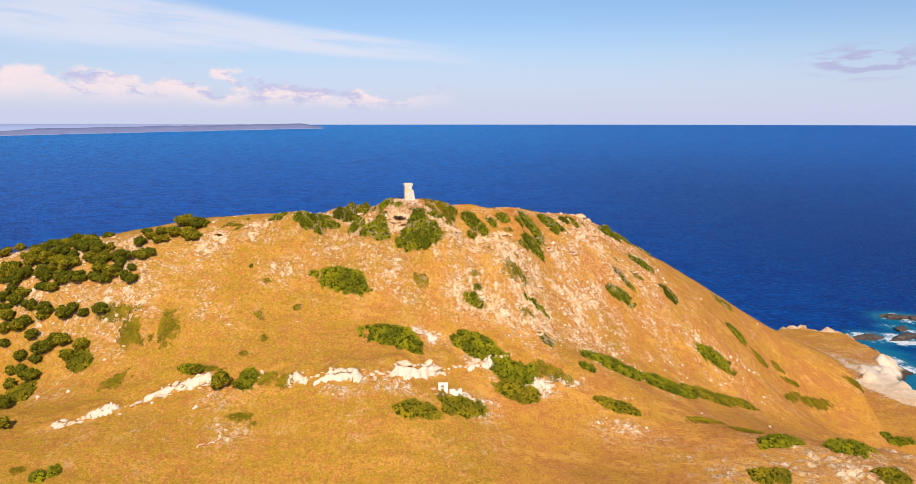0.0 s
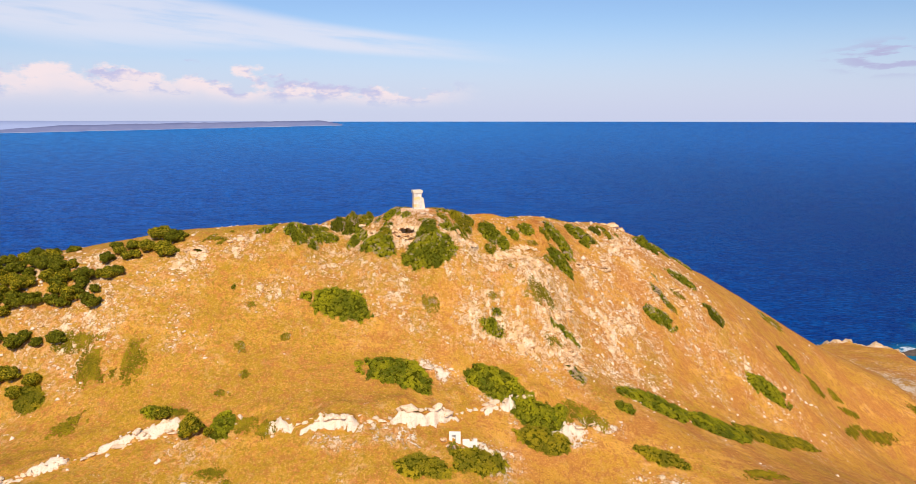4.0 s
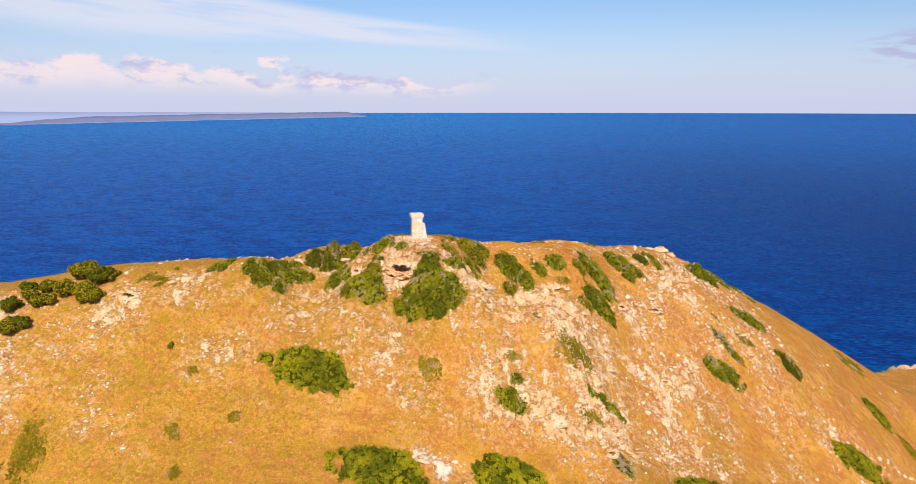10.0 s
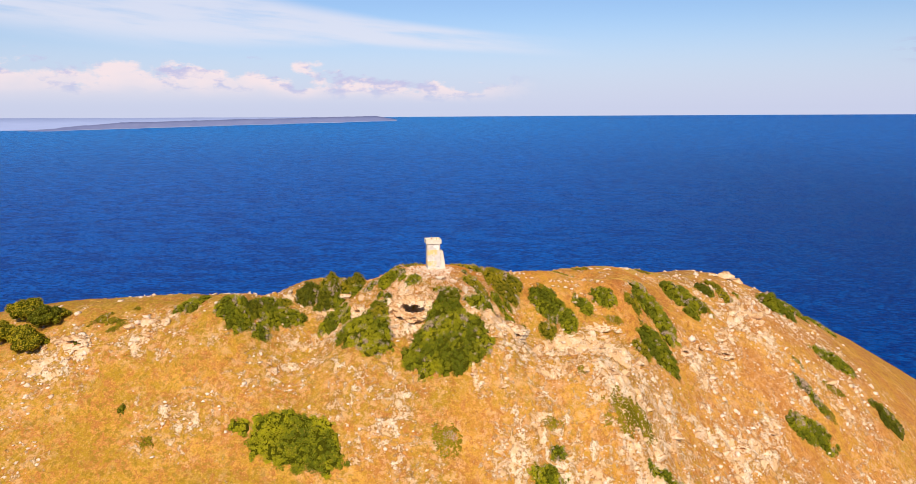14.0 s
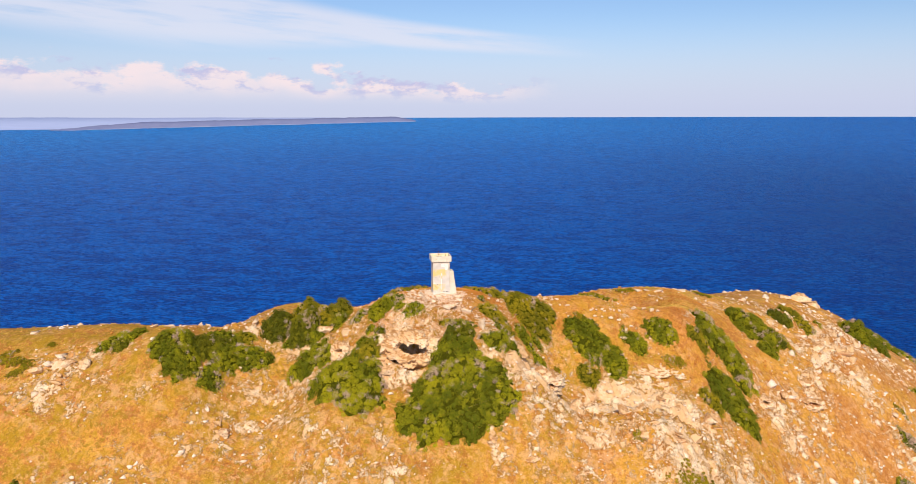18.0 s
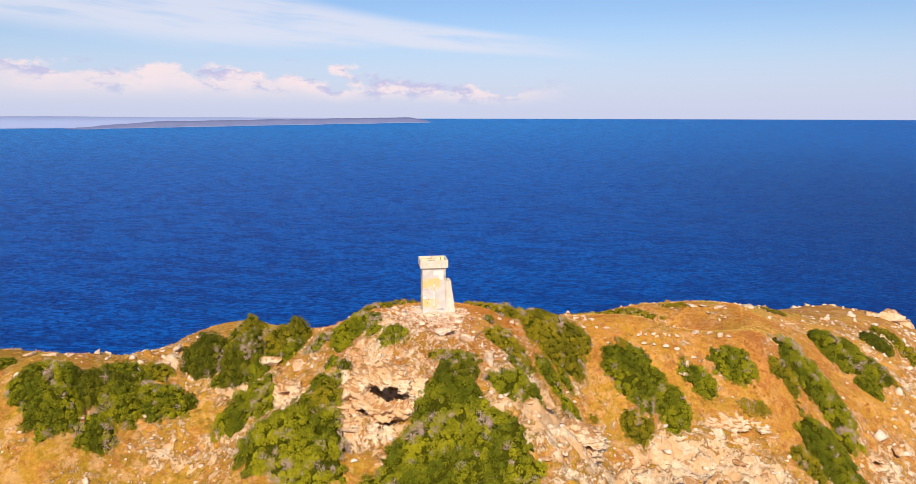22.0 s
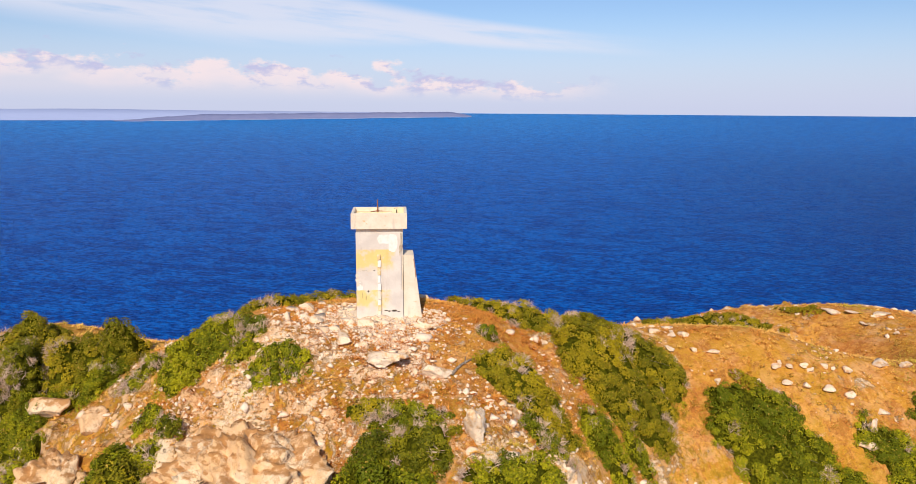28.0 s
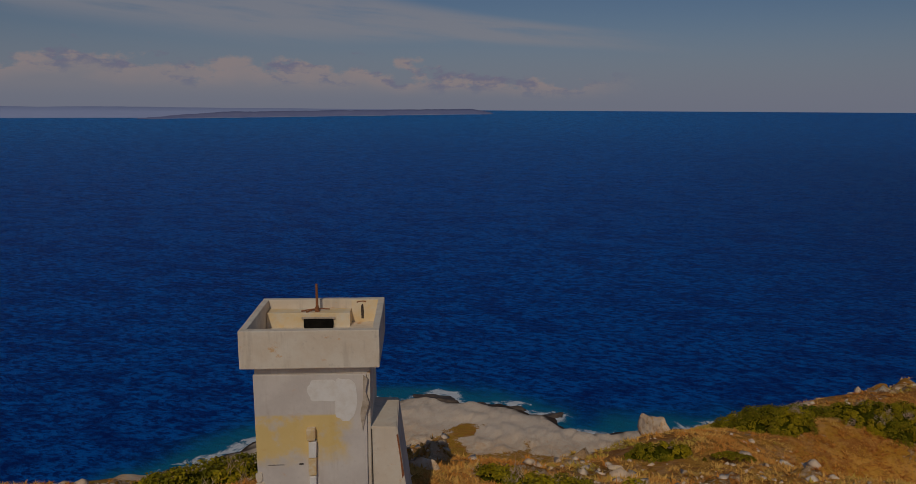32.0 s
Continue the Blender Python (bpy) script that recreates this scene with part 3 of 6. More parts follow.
def rockiness(x, y):
    r = 0.28 * step(180, 200, y) * step(60, 10, np.abs(x) - 20) + 0.10
    for ox, oy, rx, ry, s in OUTCROPS:
        r = np.maximum(r, s * np.exp(-0.7 * (((x - ox) / rx) ** 2 + ((y - oy) / ry) ** 2)))
    r = r - 0.30 * np.exp(-(((x - 8) / 18) ** 2) - ((y - 243) / 9) ** 2)
    r = r - 0.35 * np.exp(-(((x + 36) / 9) ** 2) - ((y - 223) / 6) ** 2)
    r = r - 0.01 + 0.26 * fbm(x / 7.5, y / 7.5, 3, 3) + 0.24 * fbm(x / 2.6, y / 2.6, 3, 5)
    shore = np.zeros(x.shape)
    edge = np.flatnonzero((x > 170) | (y > 380))
    if len(edge):
        d = inland(x[edge], y[edge])
        wide = np.where(x[edge] > 120, 9 + 9 * step(400, 375, y[edge]), 34) * (1 + 0.9 * fbm(x[edge] / 22, y[edge] / 22, 3, 8))
        shore[edge] = step(wide + 3, wide - 3, d) * step(-6, -1, d)
    return np.clip(np.maximum(r, shore), 0, 1)


def ground(x, y):
    """Height of the ground and its rockiness."""
    x, y = np.atleast_1d(np.asarray(x, float)), np.atleast_1d(np.asarray(y, float))
    z = hill(x, y)
    r = rockiness(x, y)
    near = step(7.5, 2.4, np.hypot(x - TOWER[0], y - TOWER[1]))
    z = z + (1 - near) * (0.55 * fbm(x / 13, y / 13, 3, 21) + 0.16 * fbm(x / 3.1, y / 3.1, 3, 22))
    z = z * (1 - 0.85 * near) + (TOWER[2] + 0.55) * 0.85 * near
    f1, f2, val = cells(x / 1.9 + 0.3 * fbm(x, y, 2, 31), y / 1.9, 33)
    s1, s2, sval = cells(x / 0.62, y / 0.62, 35)
    rise, face = scarp(x, y)
    r = np.maximum(r, face)
    z = z + rise
    hard = step(0.38, 0.58, r) * step(330, 300, y)
    crag = (val - 0.30) * 1.1 * step(0.02, 0.30, f2 - f1) + 0.5 * np.abs(fbm(x / 2.4, y / 2.4, 4, 36)) + (sval - 0.4) * 0.55 * step(0.0, 0.25, s2 - s1) + 0.30 * fbm(x / 0.9, y / 0.9, 2, 37)
    z = z + hard * (crag - 0.32) * (1 - 0.7 * near) * (1 - 0.55 * np.exp(-(((x + 16.5) / 8) ** 2) - ((y - 218) / 5) ** 2))
    # broken rock along the shore
    b1, b2, bval = cells(x / 7.0, y / 7.0, 39)
    z = z + step(330, 345, y + 0.3 * np.maximum(0, x - 150)) * step(0.6, 0.9, r) * step(SEA + 1.0, SEA + 4.0, z) * np.where(x > 120, 1.0, 0.35) * ((bval - 0.25) * 4.5 * step(0.0, 0.3, b2 - b1) + 1.5 * fbm(x / 5, y / 5, 3, 40))
    # hollows worn under the crags
    for hx, hy, rad, deep in ((-19.4, 211.3, 2.5, 3.4), (-21.3, 207.4, 1.0, 1.5), (-2.4, 212.6, 1.6, 2.2), (15.2, 217.6, 1.9, 2.4), (12.0, 216.6, 1.2, 1.6), (4.5, 180.8, 1.2, 1.3)):
        z = z - deep * np.exp(-(((x - hx) / rad) ** 2 + ((y - hy) / (0.75 * rad)) ** 2) ** 1.6)
    return z, r


def height(x, y):
    return float(ground([x], [y])[0][0])


def spaced(*spans):
    return np.concatenate([np.arange(a, b, s) for a, b, s in spans])


def mesh_from(name, verts, faces, mat, smooth=True, attrs=None):
    me = bpy.data.meshes.new(name)
    faces = np.asarray(faces, np.int32)
    n, k = faces.shape
    me.vertices.add(len(verts))
    me.vertices.foreach_set("co", np.asarray(verts, np.float32).ravel())
    me.loops.add(n * k)
    me.loops.foreach_set("vertex_index", faces.ravel())
    me.polygons.add(n)
    me.polygons.foreach_set("loop_start", np.arange(0, n * k, k, dtype=np.int32))
    me.polygons.foreach_set("loop_total", np.full(n, k, np.int32))
    if smooth:
        me.polygons.foreach_set("use_smooth", np.ones(n, bool))
    for key, values in (attrs or {}).items():
        me.attributes.new(key, "FLOAT", "POINT").data.foreach_set("value", np.asarray(values, np.float32))
    me.update(calc_edges=True)
    me.materials.append(mat)
    return me


def sheet(nu, nv):
    i = np.arange(nu * nv).reshape(nv, nu)
    return np.stack([i[:-1, :-1], i[:-1, 1:], i[1:, 1:], i[1:, :-1]], -1).reshape(-1, 4)


def build_ground():
    gx = spaced((-420, -180, 12), (-180, -115, 1.8), (-115, -62, 0.6), (-62, -40, 0.35), (-40, 24, 0.21), (24, 66, 0.27), (66, 110, 0.8), (110, 262, 1.8), (262, 330, 8))
    gy = spaced((-240, 96, 12), (96, 140, 2), (140, 160, 0.55), (160, 204, 0.36), (204, 238, 0.21), (238, 268, 0.32), (268, 300, 0.7), (300, 500, 2.2), (500, 560, 6))
    x, y = [a.ravel() for a in np.meshgrid(gx, gy)]
    z, r = ground(x, y)
    pale = scarp(x, y)[1]
    for px, py, rx, ry in ((-16.9, 219.6, 4.6, 3.2), (4, 167, 7, 5), (20, 178, 7, 4), (28, 182, 7, 4), (-8, 184, 6, 3), (-14, 163, 14, 2.5), (7, 180, 9, 4), (-30, 162, 9, 2.2), (230, 350, 34, 40), (-60, 470, 70, 30), (-140, 425, 40, 40)):
        pale = np.maximum(pale, 1.3 * np.exp(-(((x - px) / rx) ** 2) - ((y - py) / ry) ** 2))
    wet = step(3.0, 1.2, z - SEA + 0.9 * fbm(x / 4, y / 4, 3, 43))
    lush = np.clip(0.5 + 0.9 * fbm(x / 16, y / 16, 3, 41) + 0.62 * np.exp(-((x + 62) / 42) ** 2) - 0.55 * step(0, 60, x) + 0.35 * step(172, 150, y) * step(30, -30, x) + 0.4 * np.exp(-(((x + 85) / 24) ** 2) - ((y - 172) / 22) ** 2) - 1.0 * np.exp(-(((x - 5) / 22) ** 2) - ((y - 240) / 16) ** 2), 0, 1)
    me = mesh_from("ground", np.stack([x, y, z], 1), sheet(len(gx), len(gy)), GROUND, True, {"rock": r, "lush": lush, "wet": wet, "pale": np.clip(pale, 0, 1)})
    tagged(new("ground", me), "steep headland of dry golden grass and pale limestone outcrops", "hillside", kind="structure")


# dark skerries washed by the surf
SKERRIES = (
    (266, 446, (12, 6, 3.2), 15, 91), (284, 443, (14, 6, 2.8), 30, 92), (300, 468, (10, 5, 2.6), 60, 93), (312, 492, (15, 6, 2.8), 10, 94), (326, 486, (14, 6, 2.4), 170, 98), (318, 452, (11, 4, 2.0), 20, 99),
    (-88, 486, (11, 4, 2.4), 170, 95), (-56, 485, (6, 3, 1.8), 10, 96), (-42, 480, (7, 3, 1.8), 20, 97), (-70, 484, (6, 2.5, 1.6), 165, 90),
)


def build_sea():
    rad = spaced((60, 190, 10), (190, 420, 2.6), (420, 700, 9), (700, 1600, 40), (1600, 4700, 110))
    rad = np.append(rad, 4750.0)
    ang = np.linspace(0, 2 * math.pi, 541)
    a, r = [v.ravel() for v in np.meshgrid(ang, rad)]
    x, y = r * np.sin(a), 200 + r * np.cos(a)
    t = np.clip((r - 900) / 3850, 0, 1)
    z = SEA + 111.0 * t**1.6
    deep = SEA - hill(x, y)
    inner = r < 620
    shallow = np.where(inner, np.exp(-np.clip(deep + 4.5 * fbm(x / 40, y / 40, 3, 51), 0, 60) / 4.0), 0)
    surf = np.where(inner, np.exp(-np.clip(deep - 0.4, 0, 40) / 2.2) * (0.66 + 0.75 * fbm(x / 30, y / 30, 2, 55)), 0)
    for sx, sy, (wide, deep_, _), turn, _ in SKERRIES:
        reach = np.hypot(x - sx, y - sy) - 0.75 * wide
        surf = np.maximum(surf, np.exp(-np.clip(reach, 0, 90) / 6.0) * (0.75 + 0.7 * fbm(x / 12, y / 12, 3, 57)))
        shallow = np.maximum(shallow, np.exp(-np.clip(reach, 0, 90) / 9.0))
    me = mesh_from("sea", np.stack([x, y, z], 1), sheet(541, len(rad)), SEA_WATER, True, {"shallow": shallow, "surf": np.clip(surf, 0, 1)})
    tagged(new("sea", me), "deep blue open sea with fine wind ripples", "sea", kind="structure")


build_ground()
build_sea()


def build_far_coast():
    """A low wooded coast across the water, from its near shore in the west to its point, and a pale sheet behind for
    haze and fainter hills.
    """
    n = 160
    i = np.linspace(0, 1, n)
    az = np.radians(-38.5 + (38.5 - 11.6) * i)
    near = 3700 + 590 * i**1.2 + 25 * fbm(i * 30, i * 0 + 2, 3, 61)
    tops = (9 + 17 * (0.75 + 0.30 * fbm(i * 9, i * 0 + 5, 4, 62))) * step(1.0, 0.93, i) * step(0.0, 0.30, i) + 4 * step(1.0, 0.985, i) * step(0.0, 0.1, i)
    rows = []
    for depth, up in ((0, -4.0), (5, 2.2), (12, 2.6), (60, 0.6), (130, 1.0), (190, -0.6)):
        r = near + depth
        base = SEA + 111.0 * np.clip((r - 900) / 3850, 0, 1) ** 1.6
        hgt = up * step(0.0, 0.12, i) if depth < 20 else tops * up + 2 * fbm(i * 60, i * 0 + depth, 3, 63) * step(0.0, 0.1, i)
        rows.append(np.stack([r * np.sin(az), 200 + r * np.cos(az), base + hgt], 1))
    v = np.concatenate(rows)
    # coast and strand carry their blue haze in the base colour
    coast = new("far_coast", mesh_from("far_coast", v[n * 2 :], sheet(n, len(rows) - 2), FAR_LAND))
    tagged(coast, "low wooded coast far across the water, tinted blue for haze", "coastline", kind="structure")
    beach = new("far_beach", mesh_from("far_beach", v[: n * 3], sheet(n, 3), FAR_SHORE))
    tagged(beach, "thin strand at the foot of the far coast, paled for haze", "beach", kind="structure")
    # a hazy pale sheet out to the horizon, added to hide the dark sea
    az = np.radians(-60 + (60 - 12.6) * i)
    rows = []
    for depth, up in ((0.0, 0.0), (0.5, 0.15), (0.97, 1.0), (1.0, -0.5)):
        r = 3790 + 620 * np.clip((i - 0.45) / 0.55, 0, 1) ** 1.2
        r = r + depth * (4735 - r)
        base = SEA + 111.0 * np.clip((r - 900) / 3850, 0, 1) ** 1.6
        hgt = up * (4 + 14 * step(1.0, 0.3, i) * (0.6 + 0.5 * fbm(i * 9, i * 0 + 3, 4, 65))) * step(1.0, 0.85, i)
        rows.append(np.stack([r * np.sin(az), 200 + r * np.cos(az), base + 0.8 + hgt], 1))
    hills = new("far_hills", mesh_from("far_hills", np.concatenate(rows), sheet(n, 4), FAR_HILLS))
    tagged(hills, "pale blue sheet behind the far coast, for haze and faint hills", "hills", kind="structure")


build_far_coast()

# ---- helpers for things and their parts ----
def part(name, bm, mat, parent, label="", smooth=False):
    me = bpy.data.meshes.new(name)
    bm.normal_update()
    bm.to_mesh(me)
    bm.free()
    if smooth:
        me.polygons.foreach_set("use_smooth", [True] * len(me.polygons))
    me.materials.append(mat)
    ob = new(name, me)
    ob.parent = parent
    return tagged(ob, label)


def box(x0, x1, y0, y1, z0, z1, bevel=0.02, worn=0.0, seed=1):
    """A block with worn, slightly uneven edges."""
    bm = bmesh.new()
    bmesh.ops.create_cube(bm, size=1.0)
    for v in bm.verts:
        v.co = Vector((x0 if v.co.x < 0 else x1, y0 if v.co.y < 0 else y1, z0 if v.co.z < 0 else z1))
    if bevel:
        bmesh.ops.bevel(bm, geom=bm.edges[:], offset=bevel, segments=2, affect="EDGES", profile=0.6)
    if worn:
        bmesh.ops.subdivide_edges(bm, edges=[e for e in bm.edges if e.calc_length() > 0.3], cuts=7, use_grid_fill=True)
        for v in bm.verts:
            v.co += noise.noise_vector(v.co * 2.1 + Vector((seed, 0, 0))) * worn
    return bm


def slab(points, y0, y1, bevel=0.02):
    """A prism over an outline of (x, z) points, from y0 to y1."""
    bm = bmesh.new()
    front = [bm.verts.new((x, y0, z)) for x, z in points]
    back = [bm.verts.new((x, y1, z)) for x, z in points]
    bm.faces.new(front)
    bm.faces.new(back[::-1])
    for a in range(len(points)):
        b = (a + 1) % len(points)
        bm.faces.new((front[b], front[a], back[a], back[b]))
    bmesh.ops.recalc_face_normals(bm, faces=bm.faces[:])
    if bevel:
        bmesh.ops.bevel(bm, geom=bm.edges[:], offset=bevel, segments=2, affect="EDGES")
    return bm


def rod(a, b, r0, r1=None, sides=8, bend=0.0):
    a, b = Vector(a), Vector(b)
    bm = bmesh.new()
    r1 = r0 if r1 is None else r1
    axis = (b - a).normalized()
    side = axis.orthogonal().normalized()
    other = axis.cross(side)
    rings = []
    for k in range(5):
        t = k / 4
        c = a.lerp(b, t) + side * (bend * math.sin(math.pi * t))
        r = r0 + (r1 - r0) * t
        rings.append([bm.verts.new(c + (side * math.cos(q) + other * math.sin(q)) * r) for q in np.linspace(0, 2 * math.pi, sides, endpoint=False)])
    for lo, hi in zip(rings, rings[1:]):
        for n in range(sides):
            bm.faces.new((lo[n], lo[(n + 1) % sides], hi[(n + 1) % sides], hi[n]))
    bm.faces.new(rings[0][::-1])
    bm.faces.new(rings[-1])
    return bm


def ragged(cx, cz, w, h, y0, y1, seed, points=22):
    """A flake with a ragged outline lying on an upright face."""
    out = []
    for n in range(points):
        q = 2 * math.pi * n / points
        k = 1 + 0.30 * noise.noise(Vector((math.cos(q) * 1.7, math.sin(q) * 1.7, seed)))
        c, s = math.cos(q), math.sin(q)
        out.append((cx + w / 2 * k * math.copysign(abs(c) ** 0.6, c), cz + h / 2 * k * math.copysign(abs(s) ** 0.6, s)))
    return slab(out, y0, y1, 0.0)


# ---- the beacon tower ----
def build_tower():
    tower = tagged(new("beacon_tower"), "weathered concrete beacon tower with buttress on a stony knoll", "tower")
    tower.matrix_world = pose(TOWER[0], TOWER[1], TOWER[2], 0, 0, 17.5)
    part("shaft", box(-1.06, 1.19, -0.93, 0.98, -0.9, 4.98, 0.03, 0.012, 1), CONCRETE, tower)
    part("facing", box(-1.075, 1.115, -1.00, -0.92, 1.936, 4.80, 0.012, 0.008, 2), FACING, tower, "grey cement facing with yellow lichen, chipped along its edge")
    part("base_course", box(-1.085, 1.195, -1.008, 1.02, -0.9, 1.94, 0.02, 0.012, 3), FACING, tower, "cement base course with yellow lichen")
    corner = [(1.06, 4.78), (1.15, 4.70), (1.10, 4.45), (1.17, 4.2), (1.10, 3.96), (1.03, 3.62), (0.99, 3.98), (1.05, 4.3)]
    part("broken_edge", slab(corner, -1.035, -0.96, 0.0), PATCH, tower, "crumbling corner showing rubble")
    part("buttress", slab([(1.15, -0.9), (2.29, -0.9), (1.71, 3.62), (1.15, 3.64)], -0.90, 0.60, 0.02), CONCRETE, tower, "sloping concrete buttress")
    rust_edge = [(1.69, 3.46), (1.725, 3.46), (1.79, 2.95), (1.84, 2.58), (1.80, 2.50), (1.76, 2.95)]
    part("rust_streak", slab(rust_edge, -0.906, -0.86, 0.0), RUST, tower, "streak of bare rusty concrete")
    # a thin dark slab laid along the joint
    part("joint_crack", slab([(1.196, 0.2), (1.212, 0.2), (1.205, 1.93), (1.214, 2.4), (1.202, 3.6), (1.192, 3.6)], -0.935, -0.89, 0.0), DARK_MARK, tower, "thin dark strip along the joint beside the buttress")
    # hollow cap: floor and four parapet walls
    lo, hi, t = 4.98, 5.74, 0.14
    part("cap_floor", box(-1.20, 1.27, -1.02, 1.10, lo + 0.004, 5.22, 0.0), CONCRETE, tower)
    part("parapet", box(-1.285, 1.395, -1.15, -1.15 + t, lo, hi, 0.018, 0.008, 5), CONCRETE, tower)
    part("parapet", box(-1.285, 1.395, 1.24 - t, 1.24, lo, hi, 0.018, 0.008, 6), CONCRETE, tower)
    part("parapet", box(-1.285, -1.285 + t, -1.008, 1.098, lo, hi - 0.003, 0.018, 0.008, 7), CONCRETE, tower)
    part("parapet", box(1.395 - t, 1.395, -1.008, 1.098, lo, hi - 0.003, 0.018, 0.008, 8), CONCRETE, tower)
    part("niche_wall", box(-1.14, 0.66, 0.72, 1.096, 5.2, hi - 0.20, 0.015, 0.006, 9), LICHEN, tower, "yellowed inner ledge of the parapet")
    part("inner_plaster", box(0.664, 1.25, 1.082, 1.097, 5.222, hi - 0.02, 0.0), LICHEN, tower, "yellowed plaster inside the parapet")
    # a solid block, its black colour standing for the dark of the opening
    hatch = part("hatch", box(-0.33, 0.30, 0.62, 0.715, 5.225, 5.42, 0.02, 0.0), DARKNESS, tower, "black block for the unlit hatch opening in the cap")
    part("hatch_rim", box(-0.38, 0.34, 0.68, 0.716, 5.41, 5.46, 0.01, 0.01, 11), PATCH, hatch)
    mast = part("mast", rod((-0.06, 0.84, hi - 0.24), (-0.06, 0.84, hi + 0.42), 0.032, 0.026), RUST, tower, "rusty iron mast stub")
    part("mast_foot", rod((-0.06, 0.84, hi - 0.24), (-0.06, 0.84, hi - 0.10), 0.06, 0.045), RUST, mast)
    part("stay", rod((-0.40, 0.80, hi - 0.18), (0.20, 0.92, hi - 0.17), 0.018, 0.014, 6, 0.03), RUST, mast)
    part("stay", rod((-0.28, 0.74, hi - 0.18), (-0.05, 0.98, hi - 0.17), 0.016, 0.012, 6, 0.02), RUST, mast)
    part("hook", rod((0.78, 1.08, hi - 0.07), (0.98, 1.07, hi - 0.05), 0.014, 0.014, 6, 0.02), RUST, tower)
    part("crack", ragged(0.90, 5.46, 0.06, 0.36, 1.072, 1.09, 4.0, 14), DARK_MARK, tower)
    # the cement strip up the front, broken into lengths
    z = -0.1
    for n, up in enumerate((0.62, 0.95, 1.22, 1.50, 1.94, 2.30, 2.72, 3.10, 3.46)):
        fore = -1.10 - 0.05 * max(0.0, 2.2 - z) - 0.012 * (n % 3)
        bm = box(-0.035 - 0.012 * (n % 2), 0.10 + 0.01 * (n % 3), fore, -0.99, z, up - 0.014, 0.022, 0.016, 20 + n)
        part("conduit_cover", bm, STAINED if n in (2, 7) else CONCRETE if n % 3 == 1 else WHITEWASH, tower, "broken cement strip over a buried conduit")
        z = up
    part("conduit_collar", box(-0.06, 0.11, -1.14, -0.99, 3.47, 3.72, 0.03, 0.014, 31), STAINED, tower, "rust-stained head of the cement strip")
    part("plaster_patch", ragged(0.34, 4.46, 0.72, 0.42, -1.004, -0.99, 2.0, 26), WHITEWASH, tower, "flake of whitewash")
    part("plaster_patch", ragged(0.70, 4.26, 0.44, 0.84, -1.0055, -0.99, 5.0, 26), WHITEWASH, tower, "flake of whitewash")
    part("plaster_patch", ragged(-0.92, 2.16, 0.34, 0.44, -1.004, -0.99, 8.0, 22), WHITEWASH, tower, "flake of whitewash")
    for n, (cx, cz, w, h) in enumerate(((0.36, 0.90, 0.20, 0.05), (0.58, 0.87, 0.24, 0.09), (0.76, 0.89, 0.22, 0.10), (0.96, 0.84, 0.12, 0.04), (-0.50, 1.88, 0.09, 0.10), (-0.20, 2.92, 0.10, 0.03), (-0.62, 1.55, 0.025, 0.22), (-0.70, 2.91, 0.34, 0.018), (-0.78, 1.68, 0.02, 0.34))):
        part("spalled_mark", ragged(cx, cz, w, h, -1.013 if cz < 1.94 else -1.005, -0.99, 40.0 + n, 14), DARK_MARK, tower, "dark spalled mark in the cement")
    for n, (cz, w) in enumerate(((2.66, 0.13), (2.45, 0.20), (2.24, 0.14))):
        part("chipped_edge", ragged(-1.04 + 0.02 * n, cz, w, 0.20, -1.035, -0.98, 50.0 + n, 14), CONCRETE, tower, "chipped corner")
    return tower


build_tower()

# ---- rocks ----
ICO = {}


def ico(level):
    if level not in ICO:
        bm = bmesh.new()
        bmesh.ops.create_icosphere(bm, subdivisions=level, radius=1.0)
        bm.verts.ensure_lookup_table()
        ICO[level] = np.array([v.co[:] for v in bm.verts]), np.array([[v.index for v in f.verts] for f in bm.faces])
        bm.free()
    return ICO[level]


def boulder_mesh(name, size, seed, level=4, mat=None):
    """A craggy, pitted block of limestone."""
    v, f = ico(level)
    v = v.copy()
    rng = np.random.default_rng(seed)
    for _ in range(12):                     # planes that cleave the lump
        n = rng.normal(size=3)
        n /= np.linalg.norm(n)
        d = v @ n - rng.uniform(0.30, 0.62)
        v -= np.outer(np.clip(d, 0, None), n)
    q = v * 2.6 + seed * 3.7
    bump = fbm(q[:, 0] + q[:, 2], q[:, 1] - 0.7 * q[:, 2], 4, seed) + 0.6 * fbm(q[:, 2] * 3, q[:, 0] * 3 - q[:, 1], 3, seed + 4)
    pits, _, _ = cells(q[:, 0] * 1.3 + q[:, 2], q[:, 1] * 1.3 + 0.5 * q[:, 2], seed + 9)
    v *= (1.12 + 0.17 * bump - 0.16 * step(0.35, 0.05, pits))[:, None]
    return mesh_from(name, v * np.array(size) * 1.15, f, mat or ROCK, False)


def boulder(x, y, size, turn=0.0, sink=0.35, seed=1, name="boulder", label="pale pitted limestone boulder in dry grass", group="", level=4, mat=None, up=0.0):
    ob = new(name, boulder_mesh(name, size, seed, level, mat))
    ob.matrix_world = pose(x, y, height(x, y) + size[2] * (1 - 2 * sink) + up, 0, 0, turn)
    return tagged(ob, label, "rock", group)


